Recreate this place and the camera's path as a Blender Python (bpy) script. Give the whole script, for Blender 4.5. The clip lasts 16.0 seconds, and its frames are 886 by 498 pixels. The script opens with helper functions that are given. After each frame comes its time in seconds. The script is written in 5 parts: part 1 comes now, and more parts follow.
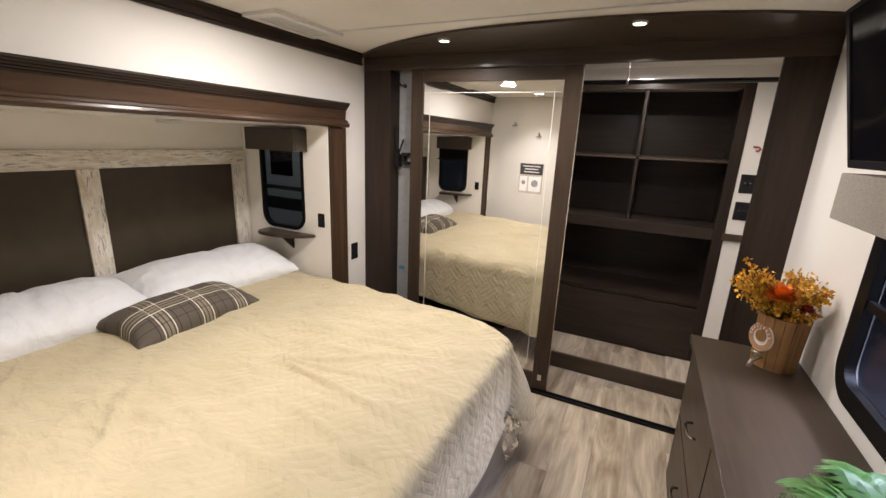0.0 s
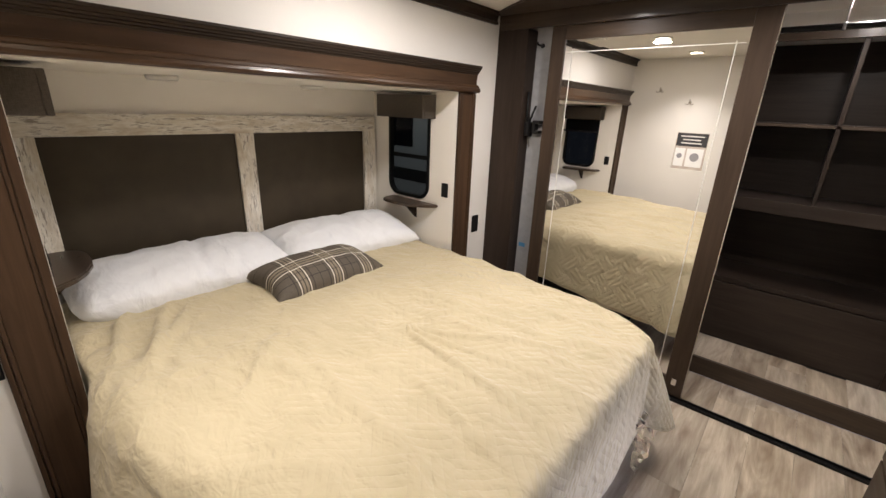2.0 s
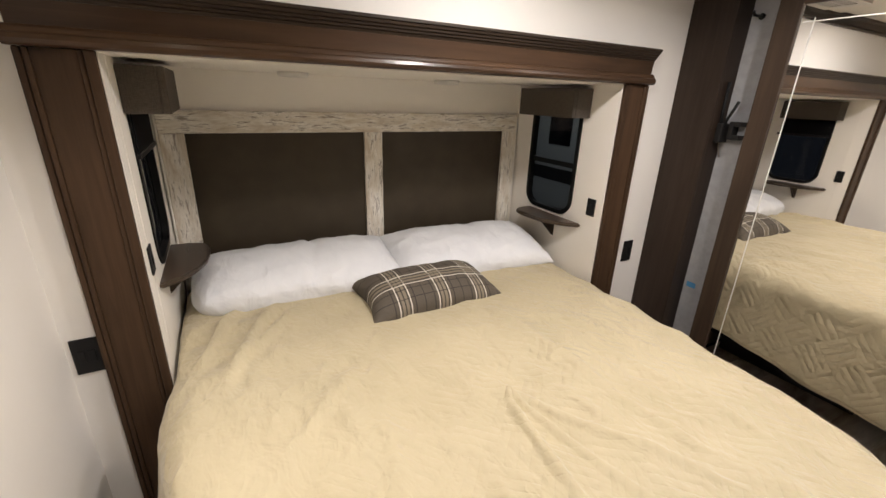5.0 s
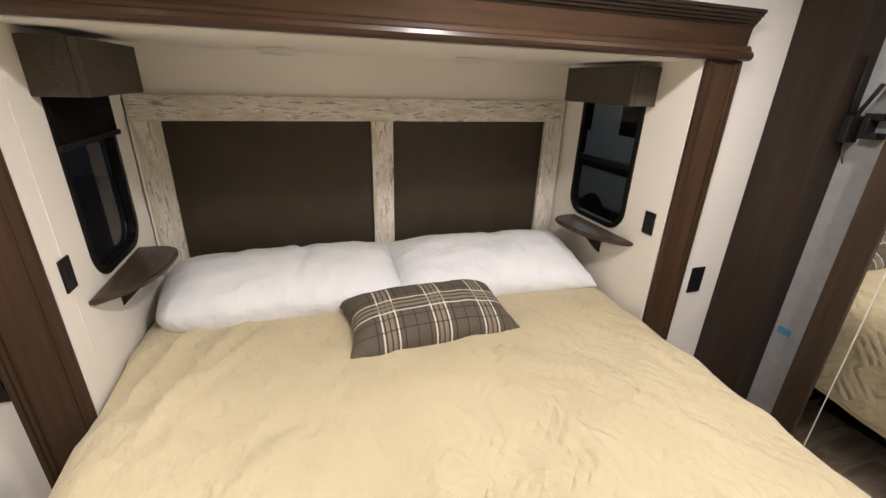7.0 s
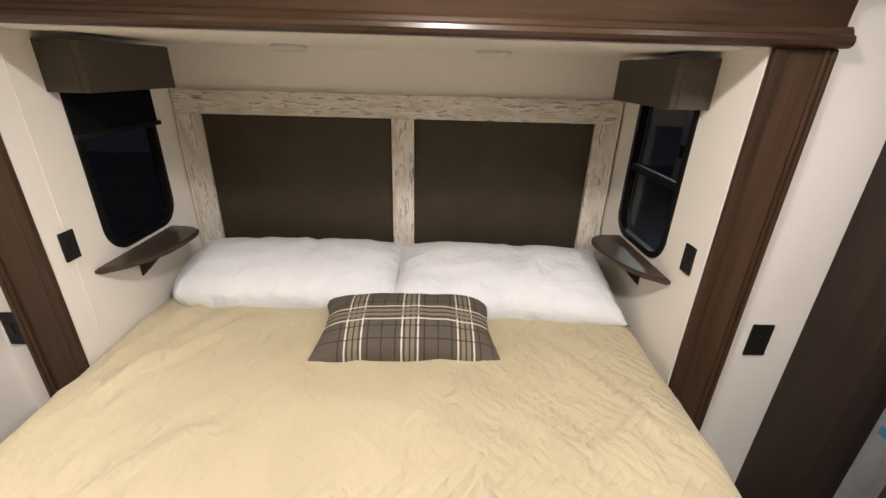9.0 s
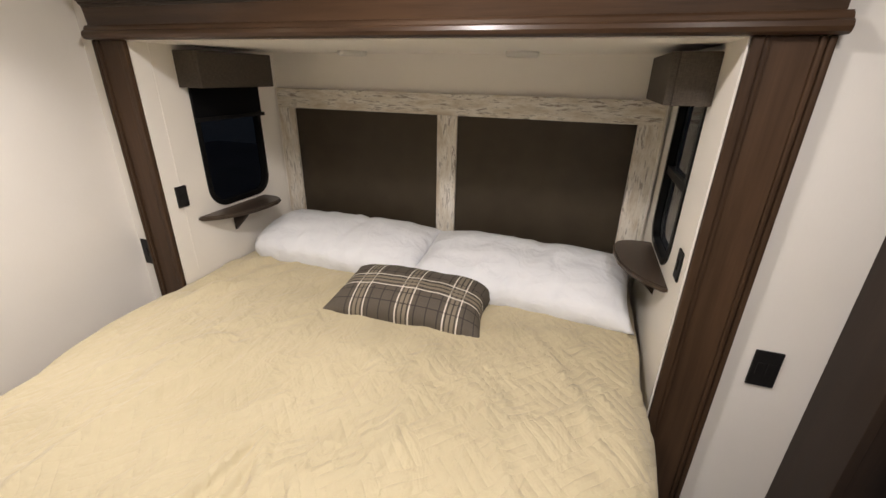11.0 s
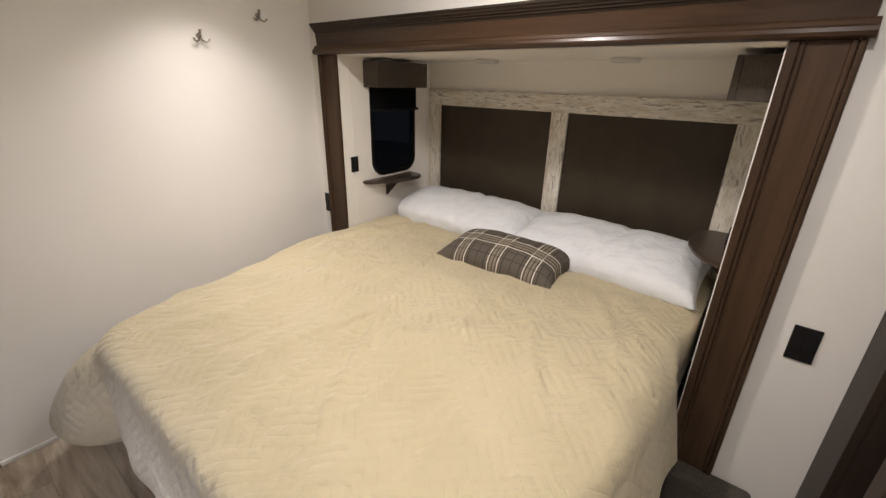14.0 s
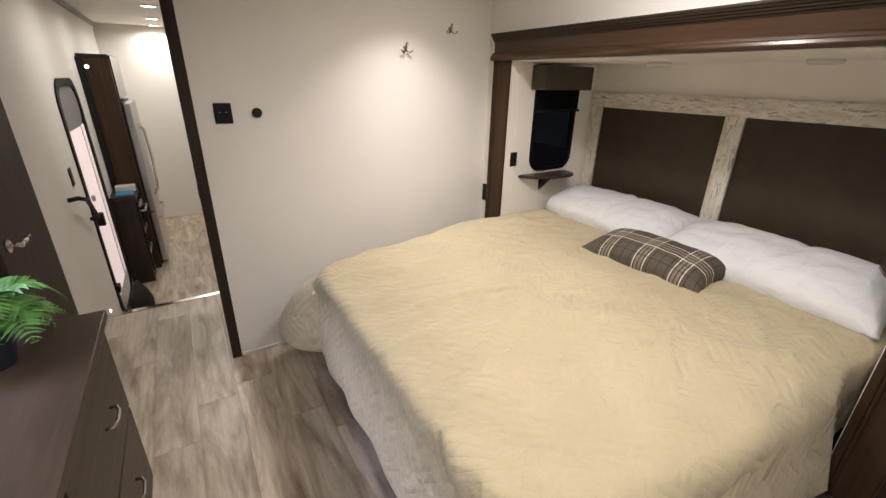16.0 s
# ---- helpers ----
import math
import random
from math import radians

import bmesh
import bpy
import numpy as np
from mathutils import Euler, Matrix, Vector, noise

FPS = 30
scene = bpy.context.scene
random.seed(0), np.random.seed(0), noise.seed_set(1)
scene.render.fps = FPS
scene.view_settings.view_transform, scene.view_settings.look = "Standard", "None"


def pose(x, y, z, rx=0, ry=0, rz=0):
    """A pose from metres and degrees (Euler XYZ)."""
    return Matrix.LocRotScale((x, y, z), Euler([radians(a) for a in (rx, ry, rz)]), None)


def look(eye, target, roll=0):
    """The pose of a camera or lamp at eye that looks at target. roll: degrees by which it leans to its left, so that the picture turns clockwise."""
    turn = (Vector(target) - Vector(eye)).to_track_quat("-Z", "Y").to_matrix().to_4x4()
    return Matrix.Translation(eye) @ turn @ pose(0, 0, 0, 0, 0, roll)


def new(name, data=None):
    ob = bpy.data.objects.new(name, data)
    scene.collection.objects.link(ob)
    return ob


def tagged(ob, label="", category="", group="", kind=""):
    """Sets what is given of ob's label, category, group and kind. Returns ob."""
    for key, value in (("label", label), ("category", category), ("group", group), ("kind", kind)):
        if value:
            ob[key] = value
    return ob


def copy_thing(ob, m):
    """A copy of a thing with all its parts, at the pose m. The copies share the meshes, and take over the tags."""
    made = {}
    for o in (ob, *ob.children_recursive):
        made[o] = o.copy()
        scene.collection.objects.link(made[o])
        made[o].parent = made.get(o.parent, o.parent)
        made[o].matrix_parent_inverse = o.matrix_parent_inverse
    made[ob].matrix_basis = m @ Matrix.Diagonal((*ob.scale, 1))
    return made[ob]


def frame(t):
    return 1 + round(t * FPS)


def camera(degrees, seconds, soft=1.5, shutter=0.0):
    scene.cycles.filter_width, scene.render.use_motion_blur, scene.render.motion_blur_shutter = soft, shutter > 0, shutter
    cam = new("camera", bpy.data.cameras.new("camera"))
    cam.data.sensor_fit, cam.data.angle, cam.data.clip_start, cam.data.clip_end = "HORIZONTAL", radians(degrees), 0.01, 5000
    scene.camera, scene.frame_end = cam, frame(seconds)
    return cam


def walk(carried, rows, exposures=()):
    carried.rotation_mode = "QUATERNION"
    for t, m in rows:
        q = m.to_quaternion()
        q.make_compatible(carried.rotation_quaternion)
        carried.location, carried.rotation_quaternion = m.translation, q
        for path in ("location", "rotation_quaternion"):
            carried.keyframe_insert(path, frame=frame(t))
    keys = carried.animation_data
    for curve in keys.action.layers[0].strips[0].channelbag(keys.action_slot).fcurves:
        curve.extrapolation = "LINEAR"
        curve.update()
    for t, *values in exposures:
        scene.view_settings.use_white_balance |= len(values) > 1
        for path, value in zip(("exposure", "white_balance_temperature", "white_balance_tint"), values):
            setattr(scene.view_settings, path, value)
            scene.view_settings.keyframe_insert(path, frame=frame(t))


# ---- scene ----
cam = camera(93.8, 16.0)
PATH = [
    (0, (2.458, -1.041, 1.552), (1.628, 0.704, 1.038), 2.5),
    (0.5, (2.446, -1.04, 1.54), (1.537, 0.648, 0.969), 2.5),
    (1, (2.389, -1.052, 1.524), (1.398, 0.576, 0.916), 2.5),
    (1.5, (2.334, -1.027, 1.514), (1.238, 0.521, 0.88), 2.4),
    (2, (2.308, -0.985, 1.51), (1.08, 0.453, 0.861), 2.3),
    (2.5, (2.277, -0.955, 1.532), (0.939, 0.374, 0.866), 2.3),
    (3, (2.252, -0.875, 1.544), (0.798, 0.321, 0.87), 2.2),
    (3.5, (2.24, -0.827, 1.551), (0.693, 0.243, 0.872), 2.1),
    (4, (2.219, -0.778, 1.541), (0.62, 0.21, 0.859), 2.1),
    (6.5, (1.857, -0.398, 1.498), (0.134, 0.313, 0.773), 1.8),
    (7, (1.834, -0.294, 1.501), (0.082, 0.313, 0.752), 1.9),
    (7.5, (1.854, -0.152, 1.522), (0.075, 0.332, 0.744), 2.0),
    (8, (1.88, -0.07, 1.508), (0.07, 0.285, 0.734), 1.9),
    (8.5, (1.831, 0.044, 1.511), (0.002, 0.233, 0.723), 1.8),
    (9, (1.775, 0.186, 1.523), (-0.061, 0.23, 0.731), 1.7),
    (11.5, (1.965, 0.704, 1.488), (0.234, 0.052, 0.728), 1.3),
    (12, (2.076, 0.73, 1.477), (0.355, 0.042, 0.725), 1.5),
    (12.5, (2.109, 0.779, 1.494), (0.424, 0.018, 0.732), 1.5),
    (13, (2.121, 0.836, 1.48), (0.484, -0.034, 0.728), 1.3),
    (13.5, (2.16, 0.913, 1.488), (0.6, -0.086, 0.733), 1.3),
    (14, (2.2, 1.017, 1.478), (0.747, -0.135, 0.727), 1.3),
    (14.5, (2.228, 1.117, 1.476), (0.91, -0.186, 0.724), 1.2),
    (15, (2.263, 1.147, 1.476), (1.08, -0.278, 0.721), 1.1),
    (15.5, (2.343, 1.141, 1.481), (1.272, -0.369, 0.724), 1.2),
    (16, (2.424, 1.147, 1.483), (1.444, -0.423, 0.727), 1.2),
]
walk(cam, [(t, look(eye, target, roll)) for t, eye, target, roll in PATH],
     exposures=[(0, 0.33), (2.5, 0.28), (3.5, 0.15), (7, 0.36), (9, 0.37), (11.5, 0.11), (12.5, 0.02), (14, 0.02), (16, 0.13)])


# ---- light ----
CEIL = 2.05
WARM = (1.0, 0.928, 0.895)
world = bpy.data.worlds.new("world")
world.use_nodes = True
scene.world = world
world.node_tree.nodes["Background"].inputs[0].default_value = (0.5, 0.6, 0.8, 1)
world.node_tree.nodes["Background"].inputs[1].default_value = 0.02


def lamp(name, at, power, size, colour=WARM, spread=170, aim=None):
    data = bpy.data.lights.new(name, "AREA")
    data.shape, data.size, data.energy, data.color, data.spread = "DISK", size, power, colour, radians(spread)
    ob = new(name, data)
    ob.matrix_world = look(at, aim or (at[0], at[1] + 0.0001, at[2] - 1))
    return ob


ROOM_LIGHTS = [(1.30, 0.21), (1.33, -0.74)]
SPOTS = [(1.435, 1.02), (2.342, 0.945)]
# Unseen wardrobe light, added because the filler panel and rod are brightly lit.
HIDDEN_CLOSET_LIGHT = (2.40, 1.72)
# First hall light is unseen, added to brighten the wall by the entry.
HALL_LIGHTS = [(2.46, -2.75), (2.46, -3.9), (2.46, -5.0), (2.46, -5.8)]
for x, y in ROOM_LIGHTS:
    lamp("room_lamp", (x, y, CEIL - 0.03), 13.2 if y > 0 else 4.2, 0.11 if y > 0 else 0.15, spread=180 if y > 0 else 100)
for x, y in SPOTS:
    lamp("spot_lamp", (x, y, CEIL - 0.03), 5.2 if x < 2 else 9.5, 0.045, spread=165)
lamp("hidden_closet_lamp", (*HIDDEN_CLOSET_LIGHT, CEIL - 0.03), 5.5, 0.06, spread=175)
for x, y in HALL_LIGHTS:
    lamp("hall_lamp", (x, y, 2.0), 7.0, 0.1, (1, 0.945, 0.88))
lamp("outside_lamp", (-3.6, 3.4, 2.9), 16.0, 1.0, (0.88, 0.98, 0.95), 170)
# cool hall lighting outside the large window
lamp("outside_lamp", (5.0, 0.3, 2.8), 190.0, 1.2, (0.66, 0.70, 1.0), 140)

# ---- materials ----


def material(name, base, rough=0.5, metal=0.0, build=None, **more):
    m = bpy.data.materials.new(name)
    m.use_nodes = True
    p = m.node_tree.nodes["Principled BSDF"]
    p.inputs["Base Color"].default_value = (*base, 1)
    p.inputs["Roughness"].default_value = rough
    p.inputs["Metallic"].default_value = metal
    for key, value in more.items():
        p.inputs[key.replace("_", " ")].default_value = value
    if build:
        build(m.node_tree, p)
    return m


def node(tree, kind, inputs=(), **props):
    n = tree.nodes.new(kind)
    for key, value in props.items():
        set_prop(n, key, value)
    for key, value in dict(inputs).items():
        if isinstance(value, bpy.types.NodeSocket):
            tree.links.new(value, n.inputs[key])
        else:
            n.inputs[key].default_value = value
    return n


def set_prop(n, key, value):
    if key == "operation":
        n.operation = value
    elif key == "blend_type":
        n.blend_type = value
    elif key == "data_type":
        n.data_type = value
    elif key == "feature":
        n.feature = value
    elif key == "wave_type":
        n.wave_type = value
    elif key == "bands_direction":
        n.bands_direction = value


def math_node(tree, op, a, b=0.0):
    return node(tree, "ShaderNodeMath", {0: a, 1: b}, operation=op).outputs[0]


def coords(tree, scale=(1, 1, 1), rot=(0, 0, 0), kind="Object", shift=None):
    c = tree.nodes.new("ShaderNodeTexCoord")
    ins = {"Vector": c.outputs[kind], "Scale": scale, "Rotation": rot}
    if shift is not None:
        ins["Location"] = shift
    return node(tree, "ShaderNodeMapping", ins).outputs[0]


def noise_tex(tree, vec, scale, detail=4, rough=0.5, distortion=0.0):
    return node(tree, "ShaderNodeTexNoise", {"Vector": vec, "Scale": scale, "Detail": detail, "Roughness": rough, "Distortion": distortion}).outputs["Fac"]


def ramp(tree, fac, stops):
    n = tree.nodes.new("ShaderNodeValToRGB")
    tree.links.new(fac, n.inputs[0])
    e = n.color_ramp.elements
    while len(e) < len(stops):
        e.new(0.5)
    for el, (at, c) in zip(e, stops):
        el.position = at
        el.color = (*c, 1) if len(c) == 3 else c
    return n.outputs[0]


def mix(tree, fac, a, b, how="MIX"):
    n = tree.nodes.new("ShaderNodeMix")
    n.data_type, n.blend_type = "RGBA", how
    for key, value in ((0, fac), (6, a), (7, b)):
        if isinstance(value, bpy.types.NodeSocket):
            tree.links.new(value, n.inputs[key])
        else:
            n.inputs[key].default_value = value if key == 0 else (*value, 1)
    return n.outputs[2]


def bump(tree, p, height, strength, distance):
    b = node(tree, "ShaderNodeBump", {"Height": height, "Strength": strength, "Distance": distance})
    tree.links.new(b.outputs[0], p.inputs["Normal"])
    return b


def random_shift(tree, vec, amount=20.0):
    info = tree.nodes.new("ShaderNodeObjectInfo")
    r = math_node(tree, "MULTIPLY", info.outputs["Random"], amount)
    comb = node(tree, "ShaderNodeCombineXYZ", {0: r, 1: r, 2: r}).outputs[0]
    return node(tree, "ShaderNodeVectorMath", {0: vec, 1: comb}, operation="ADD").outputs[0]


def wood(name, dark, light, axis, rough=0.4, strength=0.15, coat=0.0):
    """Stained wood or wood-print laminate, its grain running along one axis."""
    def build(tree, p):
        squeeze = [22, 22, 22]
        squeeze["xyz".index(axis)] = 1.3
        v = random_shift(tree, coords(tree, squeeze))
        fine = noise_tex(tree, v, 2.2, 8, 0.62, 0.6)
        squeeze2 = [6, 6, 6]
        squeeze2["xyz".index(axis)] = 0.8
        broad = noise_tex(tree, random_shift(tree, coords(tree, squeeze2)), 1.0, 3, 0.5, 0.8)
        f = math_node(tree, "ADD", math_node(tree, "MULTIPLY", fine, 0.52), math_node(tree, "MULTIPLY", broad, 0.48))
        c = ramp(tree, f, [(0.3, dark), (0.5, tuple((a + b) / 2 for a, b in zip(dark, light))), (0.72, light)])
        tree.links.new(c, p.inputs["Base Color"])
        r = math_node(tree, "ADD", math_node(tree, "MULTIPLY", fine, 0.22), rough - 0.1)
        tree.links.new(r, p.inputs["Roughness"])
        bump(tree, p, fine, strength, 0.002)
        p.inputs["Coat Weight"].default_value = coat
        p.inputs["Specular IOR Level"].default_value = 0.2
        p.inputs["Coat Roughness"].default_value = 0.22
    return material(name, dark, rough, build=build)


def wallpaper(tree, p):
    v = coords(tree, (1, 1, 1))
    fine = noise_tex(tree, v, 420, 2)
    weave = noise_tex(tree, coords(tree, (300, 300, 40)), 1.0, 2)
    broad = noise_tex(tree, v, 2.5, 4)
    c = ramp(tree, broad, [(0.3, (0.765, 0.735, 0.690)), (0.7, (0.805, 0.775, 0.730))])
    c = mix(tree, math_node(tree, "MULTIPLY", weave, 0.16), c, (0.66, 0.62, 0.57))
    tree.links.new(c, p.inputs["Base Color"])
    bump(tree, p, math_node(tree, "ADD", fine, weave), 0.12, 0.0008)


def ceiling_skin(tree, p):
    v = coords(tree)
    c = ramp(tree, noise_tex(tree, v, 3, 4), [(0.3, (0.76, 0.72, 0.65)), (0.7, (0.81, 0.77, 0.70))])
    tree.links.new(c, p.inputs["Base Color"])
    bump(tree, p, noise_tex(tree, v, 260, 3), 0.1, 0.001)


def slide_lining(tree, p):
    v = coords(tree)
    c = ramp(tree, noise_tex(tree, v, 3, 4), [(0.3, (0.815, 0.775, 0.710)), (0.7, (0.850, 0.810, 0.748))])
    tree.links.new(c, p.inputs["Base Color"])
    bump(tree, p, noise_tex(tree, v, 350, 3), 0.1, 0.0008)


def distressed(axis):
    def build(tree, p):
        s = [120, 120, 120]
        s["xyz".index(axis)] = 17.0
        v = random_shift(tree, coords(tree, s))
        n1 = noise_tex(tree, v, 1.0, 9, 0.72, 0.35)
        s2 = [20, 20, 20]
        s2["xyz".index(axis)] = 5.0
        n2 = noise_tex(tree, random_shift(tree, coords(tree, s2)), 1.4, 6, 0.65, 0.4)
        base = ramp(tree, n2, [(0.34, (0.55, 0.47, 0.365)), (0.47, (0.71, 0.66, 0.57)), (0.60, (0.84, 0.81, 0.745))])
        base = mix(tree, 0.22, base, ramp(tree, n1, [(0.35, (0.55, 0.47, 0.37)), (0.6, (1, 1, 1))]), "MULTIPLY")
        worn = ramp(tree, math_node(tree, "MULTIPLY", n1, math_node(tree, "ADD", n2, 0.52)), [(0.545, (0, 0, 0)), (0.64, (1, 1, 1))])
        c = mix(tree, math_node(tree, "MULTIPLY", worn, 0.8), base, (0.19, 0.145, 0.105))
        tree.links.new(c, p.inputs["Base Color"])
        bump(tree, p, math_node(tree, "SUBTRACT", n1, worn), 0.35, 0.002)
    return material("whitewashed_wood_" + axis, (0.6, 0.55, 0.46), 0.6, build=build)


def leatherette(tree, p):
    v = coords(tree)
    vor = node(tree, "ShaderNodeTexVoronoi", {"Vector": v, "Scale": 300}).outputs["Distance"]
    c = ramp(tree, noise_tex(tree, v, 9, 4), [(0.3, (0.042, 0.031, 0.019)), (0.7, (0.053, 0.040, 0.025))])
    tree.links.new(c, p.inputs["Base Color"])
    bump(tree, p, vor, 0.35, 0.0012)


def plank_print(tree, p):
    """Greyed oak print; each plank takes its own cut of the pattern."""
    v = coords(tree)
    info = tree.nodes.new("ShaderNodeObjectInfo")
    shift = math_node(tree, "MULTIPLY", info.outputs["Random"], 37.0)
    comb = node(tree, "ShaderNodeCombineXYZ", {0: shift, 1: shift}).outputs[0]
    v = node(tree, "ShaderNodeVectorMath", {0: v, 1: comb}, operation="ADD").outputs[0]
    grain_v = node(tree, "ShaderNodeMapping", {"Vector": v, "Scale": (42, 2.6, 1)}).outputs[0]
    fig_v = node(tree, "ShaderNodeMapping", {"Vector": v, "Scale": (7.5, 1.5, 1)}).outputs[0]
    grain = noise_tex(tree, grain_v, 1.0, 9, 0.66, 0.35)
    fig = noise_tex(tree, fig_v, 1.0, 5, 0.58, 1.3)
    knot_v = node(tree, "ShaderNodeMapping", {"Vector": v, "Scale": (6, 2.2, 1)}).outputs[0]
    knot = node(tree, "ShaderNodeTexVoronoi", {"Vector": knot_v, "Scale": 1.0}).outputs["Distance"]
    c = ramp(tree, fig, [(0.28, (0.23, 0.172, 0.120)), (0.45, (0.46, 0.39, 0.31)), (0.62, (0.65, 0.58, 0.485)), (0.8, (0.70, 0.635, 0.545))])
    g = ramp(tree, grain, [(0.35, (0.66, 0.62, 0.57)), (0.6, (1, 1, 1))])
    c = mix(tree, 0.7, c, g, "MULTIPLY")
    k = ramp(tree, knot, [(0.0, (0.35, 0.28, 0.22)), (0.12, (0.8, 0.76, 0.72)), (0.25, (1, 1, 1))])
    c = mix(tree, 0.7, c, k, "MULTIPLY")
    tone = ramp(tree, info.outputs["Random"], [(0.0, (0.80, 0.78, 0.76)), (0.5, (1, 1, 1)), (1.0, (0.90, 0.86, 0.80))])
    c = mix(tree, 1.0, c, tone, "MULTIPLY")
    tree.links.new(c, p.inputs["Base Color"])
    tree.links.new(math_node(tree, "ADD", math_node(tree, "MULTIPLY", grain, 0.25), 0.28), p.inputs["Roughness"])
    bump(tree, p, grain, 0.12, 0.001)


def quilt(tree, p):
    """Cream polyester cover, stitched in blocks of parallel lines that turn from block to block."""
    v = coords(tree, (1, 1, 1), (0, 0, radians(45)), kind="UV")
    warp = node(tree, "ShaderNodeTexNoise", {"Vector": v, "Scale": 3.0, "Detail": 2}).outputs["Color"]
    v = node(tree, "ShaderNodeVectorMath", {0: v, 1: node(tree, "ShaderNodeVectorMath", {0: warp, 1: (0.03, 0.03, 0)}, operation="MULTIPLY").outputs[0]}, operation="ADD").outputs[0]
    sep = node(tree, "ShaderNodeSeparateXYZ", {0: v})
    block = 0.118
    check = node(tree, "ShaderNodeTexChecker", {"Vector": v, "Scale": 1 / block, "Color1": (1, 1, 1, 1), "Color2": (0, 0, 0, 1)}).outputs["Fac"]

    def lines(axis):
        saw = math_node(tree, "FRACT", math_node(tree, "MULTIPLY", sep.outputs[axis], 4 / block))
        d = math_node(tree, "ABSOLUTE", math_node(tree, "SUBTRACT", saw, 0.5))
        return math_node(tree, "POWER", math_node(tree, "SUBTRACT", 1.0, math_node(tree, "MULTIPLY", d, 2.0)), 0.45)
    pick = node(tree, "ShaderNodeMix", {0: check, 2: lines(0), 3: lines(1)}).outputs[0]
    vo = coords(tree)
    place = node(tree, "ShaderNodeSeparateXYZ", {0: vo})
    taut = math_node(tree, "ADD", math_node(tree, "ADD", place.outputs[0], place.outputs[1]), math_node(tree, "MULTIPLY", noise_tex(tree, vo, 2.6, 2), 1.6))
    patch = ramp(tree, math_node(tree, "MULTIPLY", taut, 0.3), [(0.40, (0.10, 0.10, 0.10)), (0.66, (0.9, 0.9, 0.9))])
    crease = noise_tex(tree, coords(tree, (5, 9, 5), (0, 0, 0.5)), 1.6, 3, 0.5, 0.7)
    fine = noise_tex(tree, vo, 55, 5, 0.6, 0.8)
    c = ramp(tree, noise_tex(tree, vo, 4, 4), [(0.3, (0.440, 0.374, 0.238)), (0.7, (0.488, 0.418, 0.272))])
    tree.links.new(c, p.inputs["Base Color"])
    b1 = node(tree, "ShaderNodeBump", {"Height": crease, "Strength": 0.42, "Distance": 0.03})
    b2 = node(tree, "ShaderNodeBump", {"Height": math_node(tree, "MULTIPLY", pick, patch), "Strength": 0.68, "Distance": 0.0045, "Normal": b1.outputs[0]})
    n9 = noise_tex(tree, coords(tree, (8, 11, 8), (0, 0, -0.4)), 1.0, 3, 0.5, 0.6)
    crumple = math_node(tree, "SUBTRACT", 1.0, math_node(tree, "ABSOLUTE", math_node(tree, "SUBTRACT", math_node(tree, "MULTIPLY", n9, 4.0), 2.0)))
    b2 = node(tree, "ShaderNodeBump", {"Height": crumple, "Strength": 0.26, "Distance": 0.02, "Normal": b2.outputs[0]})
    shake = node(tree, "ShaderNodeTexNoise", {"Vector": vo, "Scale": 7.0, "Detail": 3}).outputs["Color"]
    bent = node(tree, "ShaderNodeVectorMath", {0: coords(tree, (6, 9, 6), (0, 0, 0.6)), 1: shake}, operation="ADD").outputs[0]
    facet = node(tree, "ShaderNodeTexVoronoi", {"Vector": bent, "Scale": 1.7}).outputs["Distance"]
    loose = ramp(tree, noise_tex(tree, vo, 1.7, 2), [(0.42, (0.1, 0.1, 0.1)), (0.6, (1, 1, 1))])
    b2 = node(tree, "ShaderNodeBump", {"Height": math_node(tree, "MULTIPLY", facet, loose), "Strength": 0.42, "Distance": 0.03, "Normal": b2.outputs[0]})
    b3 = node(tree, "ShaderNodeBump", {"Height": fine, "Strength": 0.2, "Distance": 0.006, "Normal": b2.outputs[0]})
    tree.links.new(b3.outputs[0], p.inputs["Normal"])
    p.inputs["Sheen Weight"].default_value = 0.15


def cotton(tree, p):
    v = coords(tree)
    crease = noise_tex(tree, coords(tree, (7, 5, 7)), 1.5, 3, 0.5, 0.8)
    c = ramp(tree, crease, [(0.3, (0.70, 0.71, 0.73)), (0.7, (0.755, 0.763, 0.78))])
    tree.links.new(c, p.inputs["Base Color"])
    b1 = node(tree, "ShaderNodeBump", {"Height": crease, "Strength": 0.38, "Distance": 0.03})
    shake = node(tree, "ShaderNodeTexNoise", {"Vector": v, "Scale": 6.0, "Detail": 3}).outputs["Color"]
    bent = node(tree, "ShaderNodeVectorMath", {0: coords(tree, (4, 9, 6), (0, 0, 0.3)), 1: shake}, operation="ADD").outputs[0]
    facet = node(tree, "ShaderNodeTexVoronoi", {"Vector": bent, "Scale": 1.6}).outputs["Distance"]
    b1 = node(tree, "ShaderNodeBump", {"Height": facet, "Strength": 0.28, "Distance": 0.03, "Normal": b1.outputs[0]})
    b2 = node(tree, "ShaderNodeBump", {"Height": noise_tex(tree, v, 700, 2), "Strength": 0.1, "Distance": 0.001, "Normal": b1.outputs[0]})
    tree.links.new(b2.outputs[0], p.inputs["Normal"])


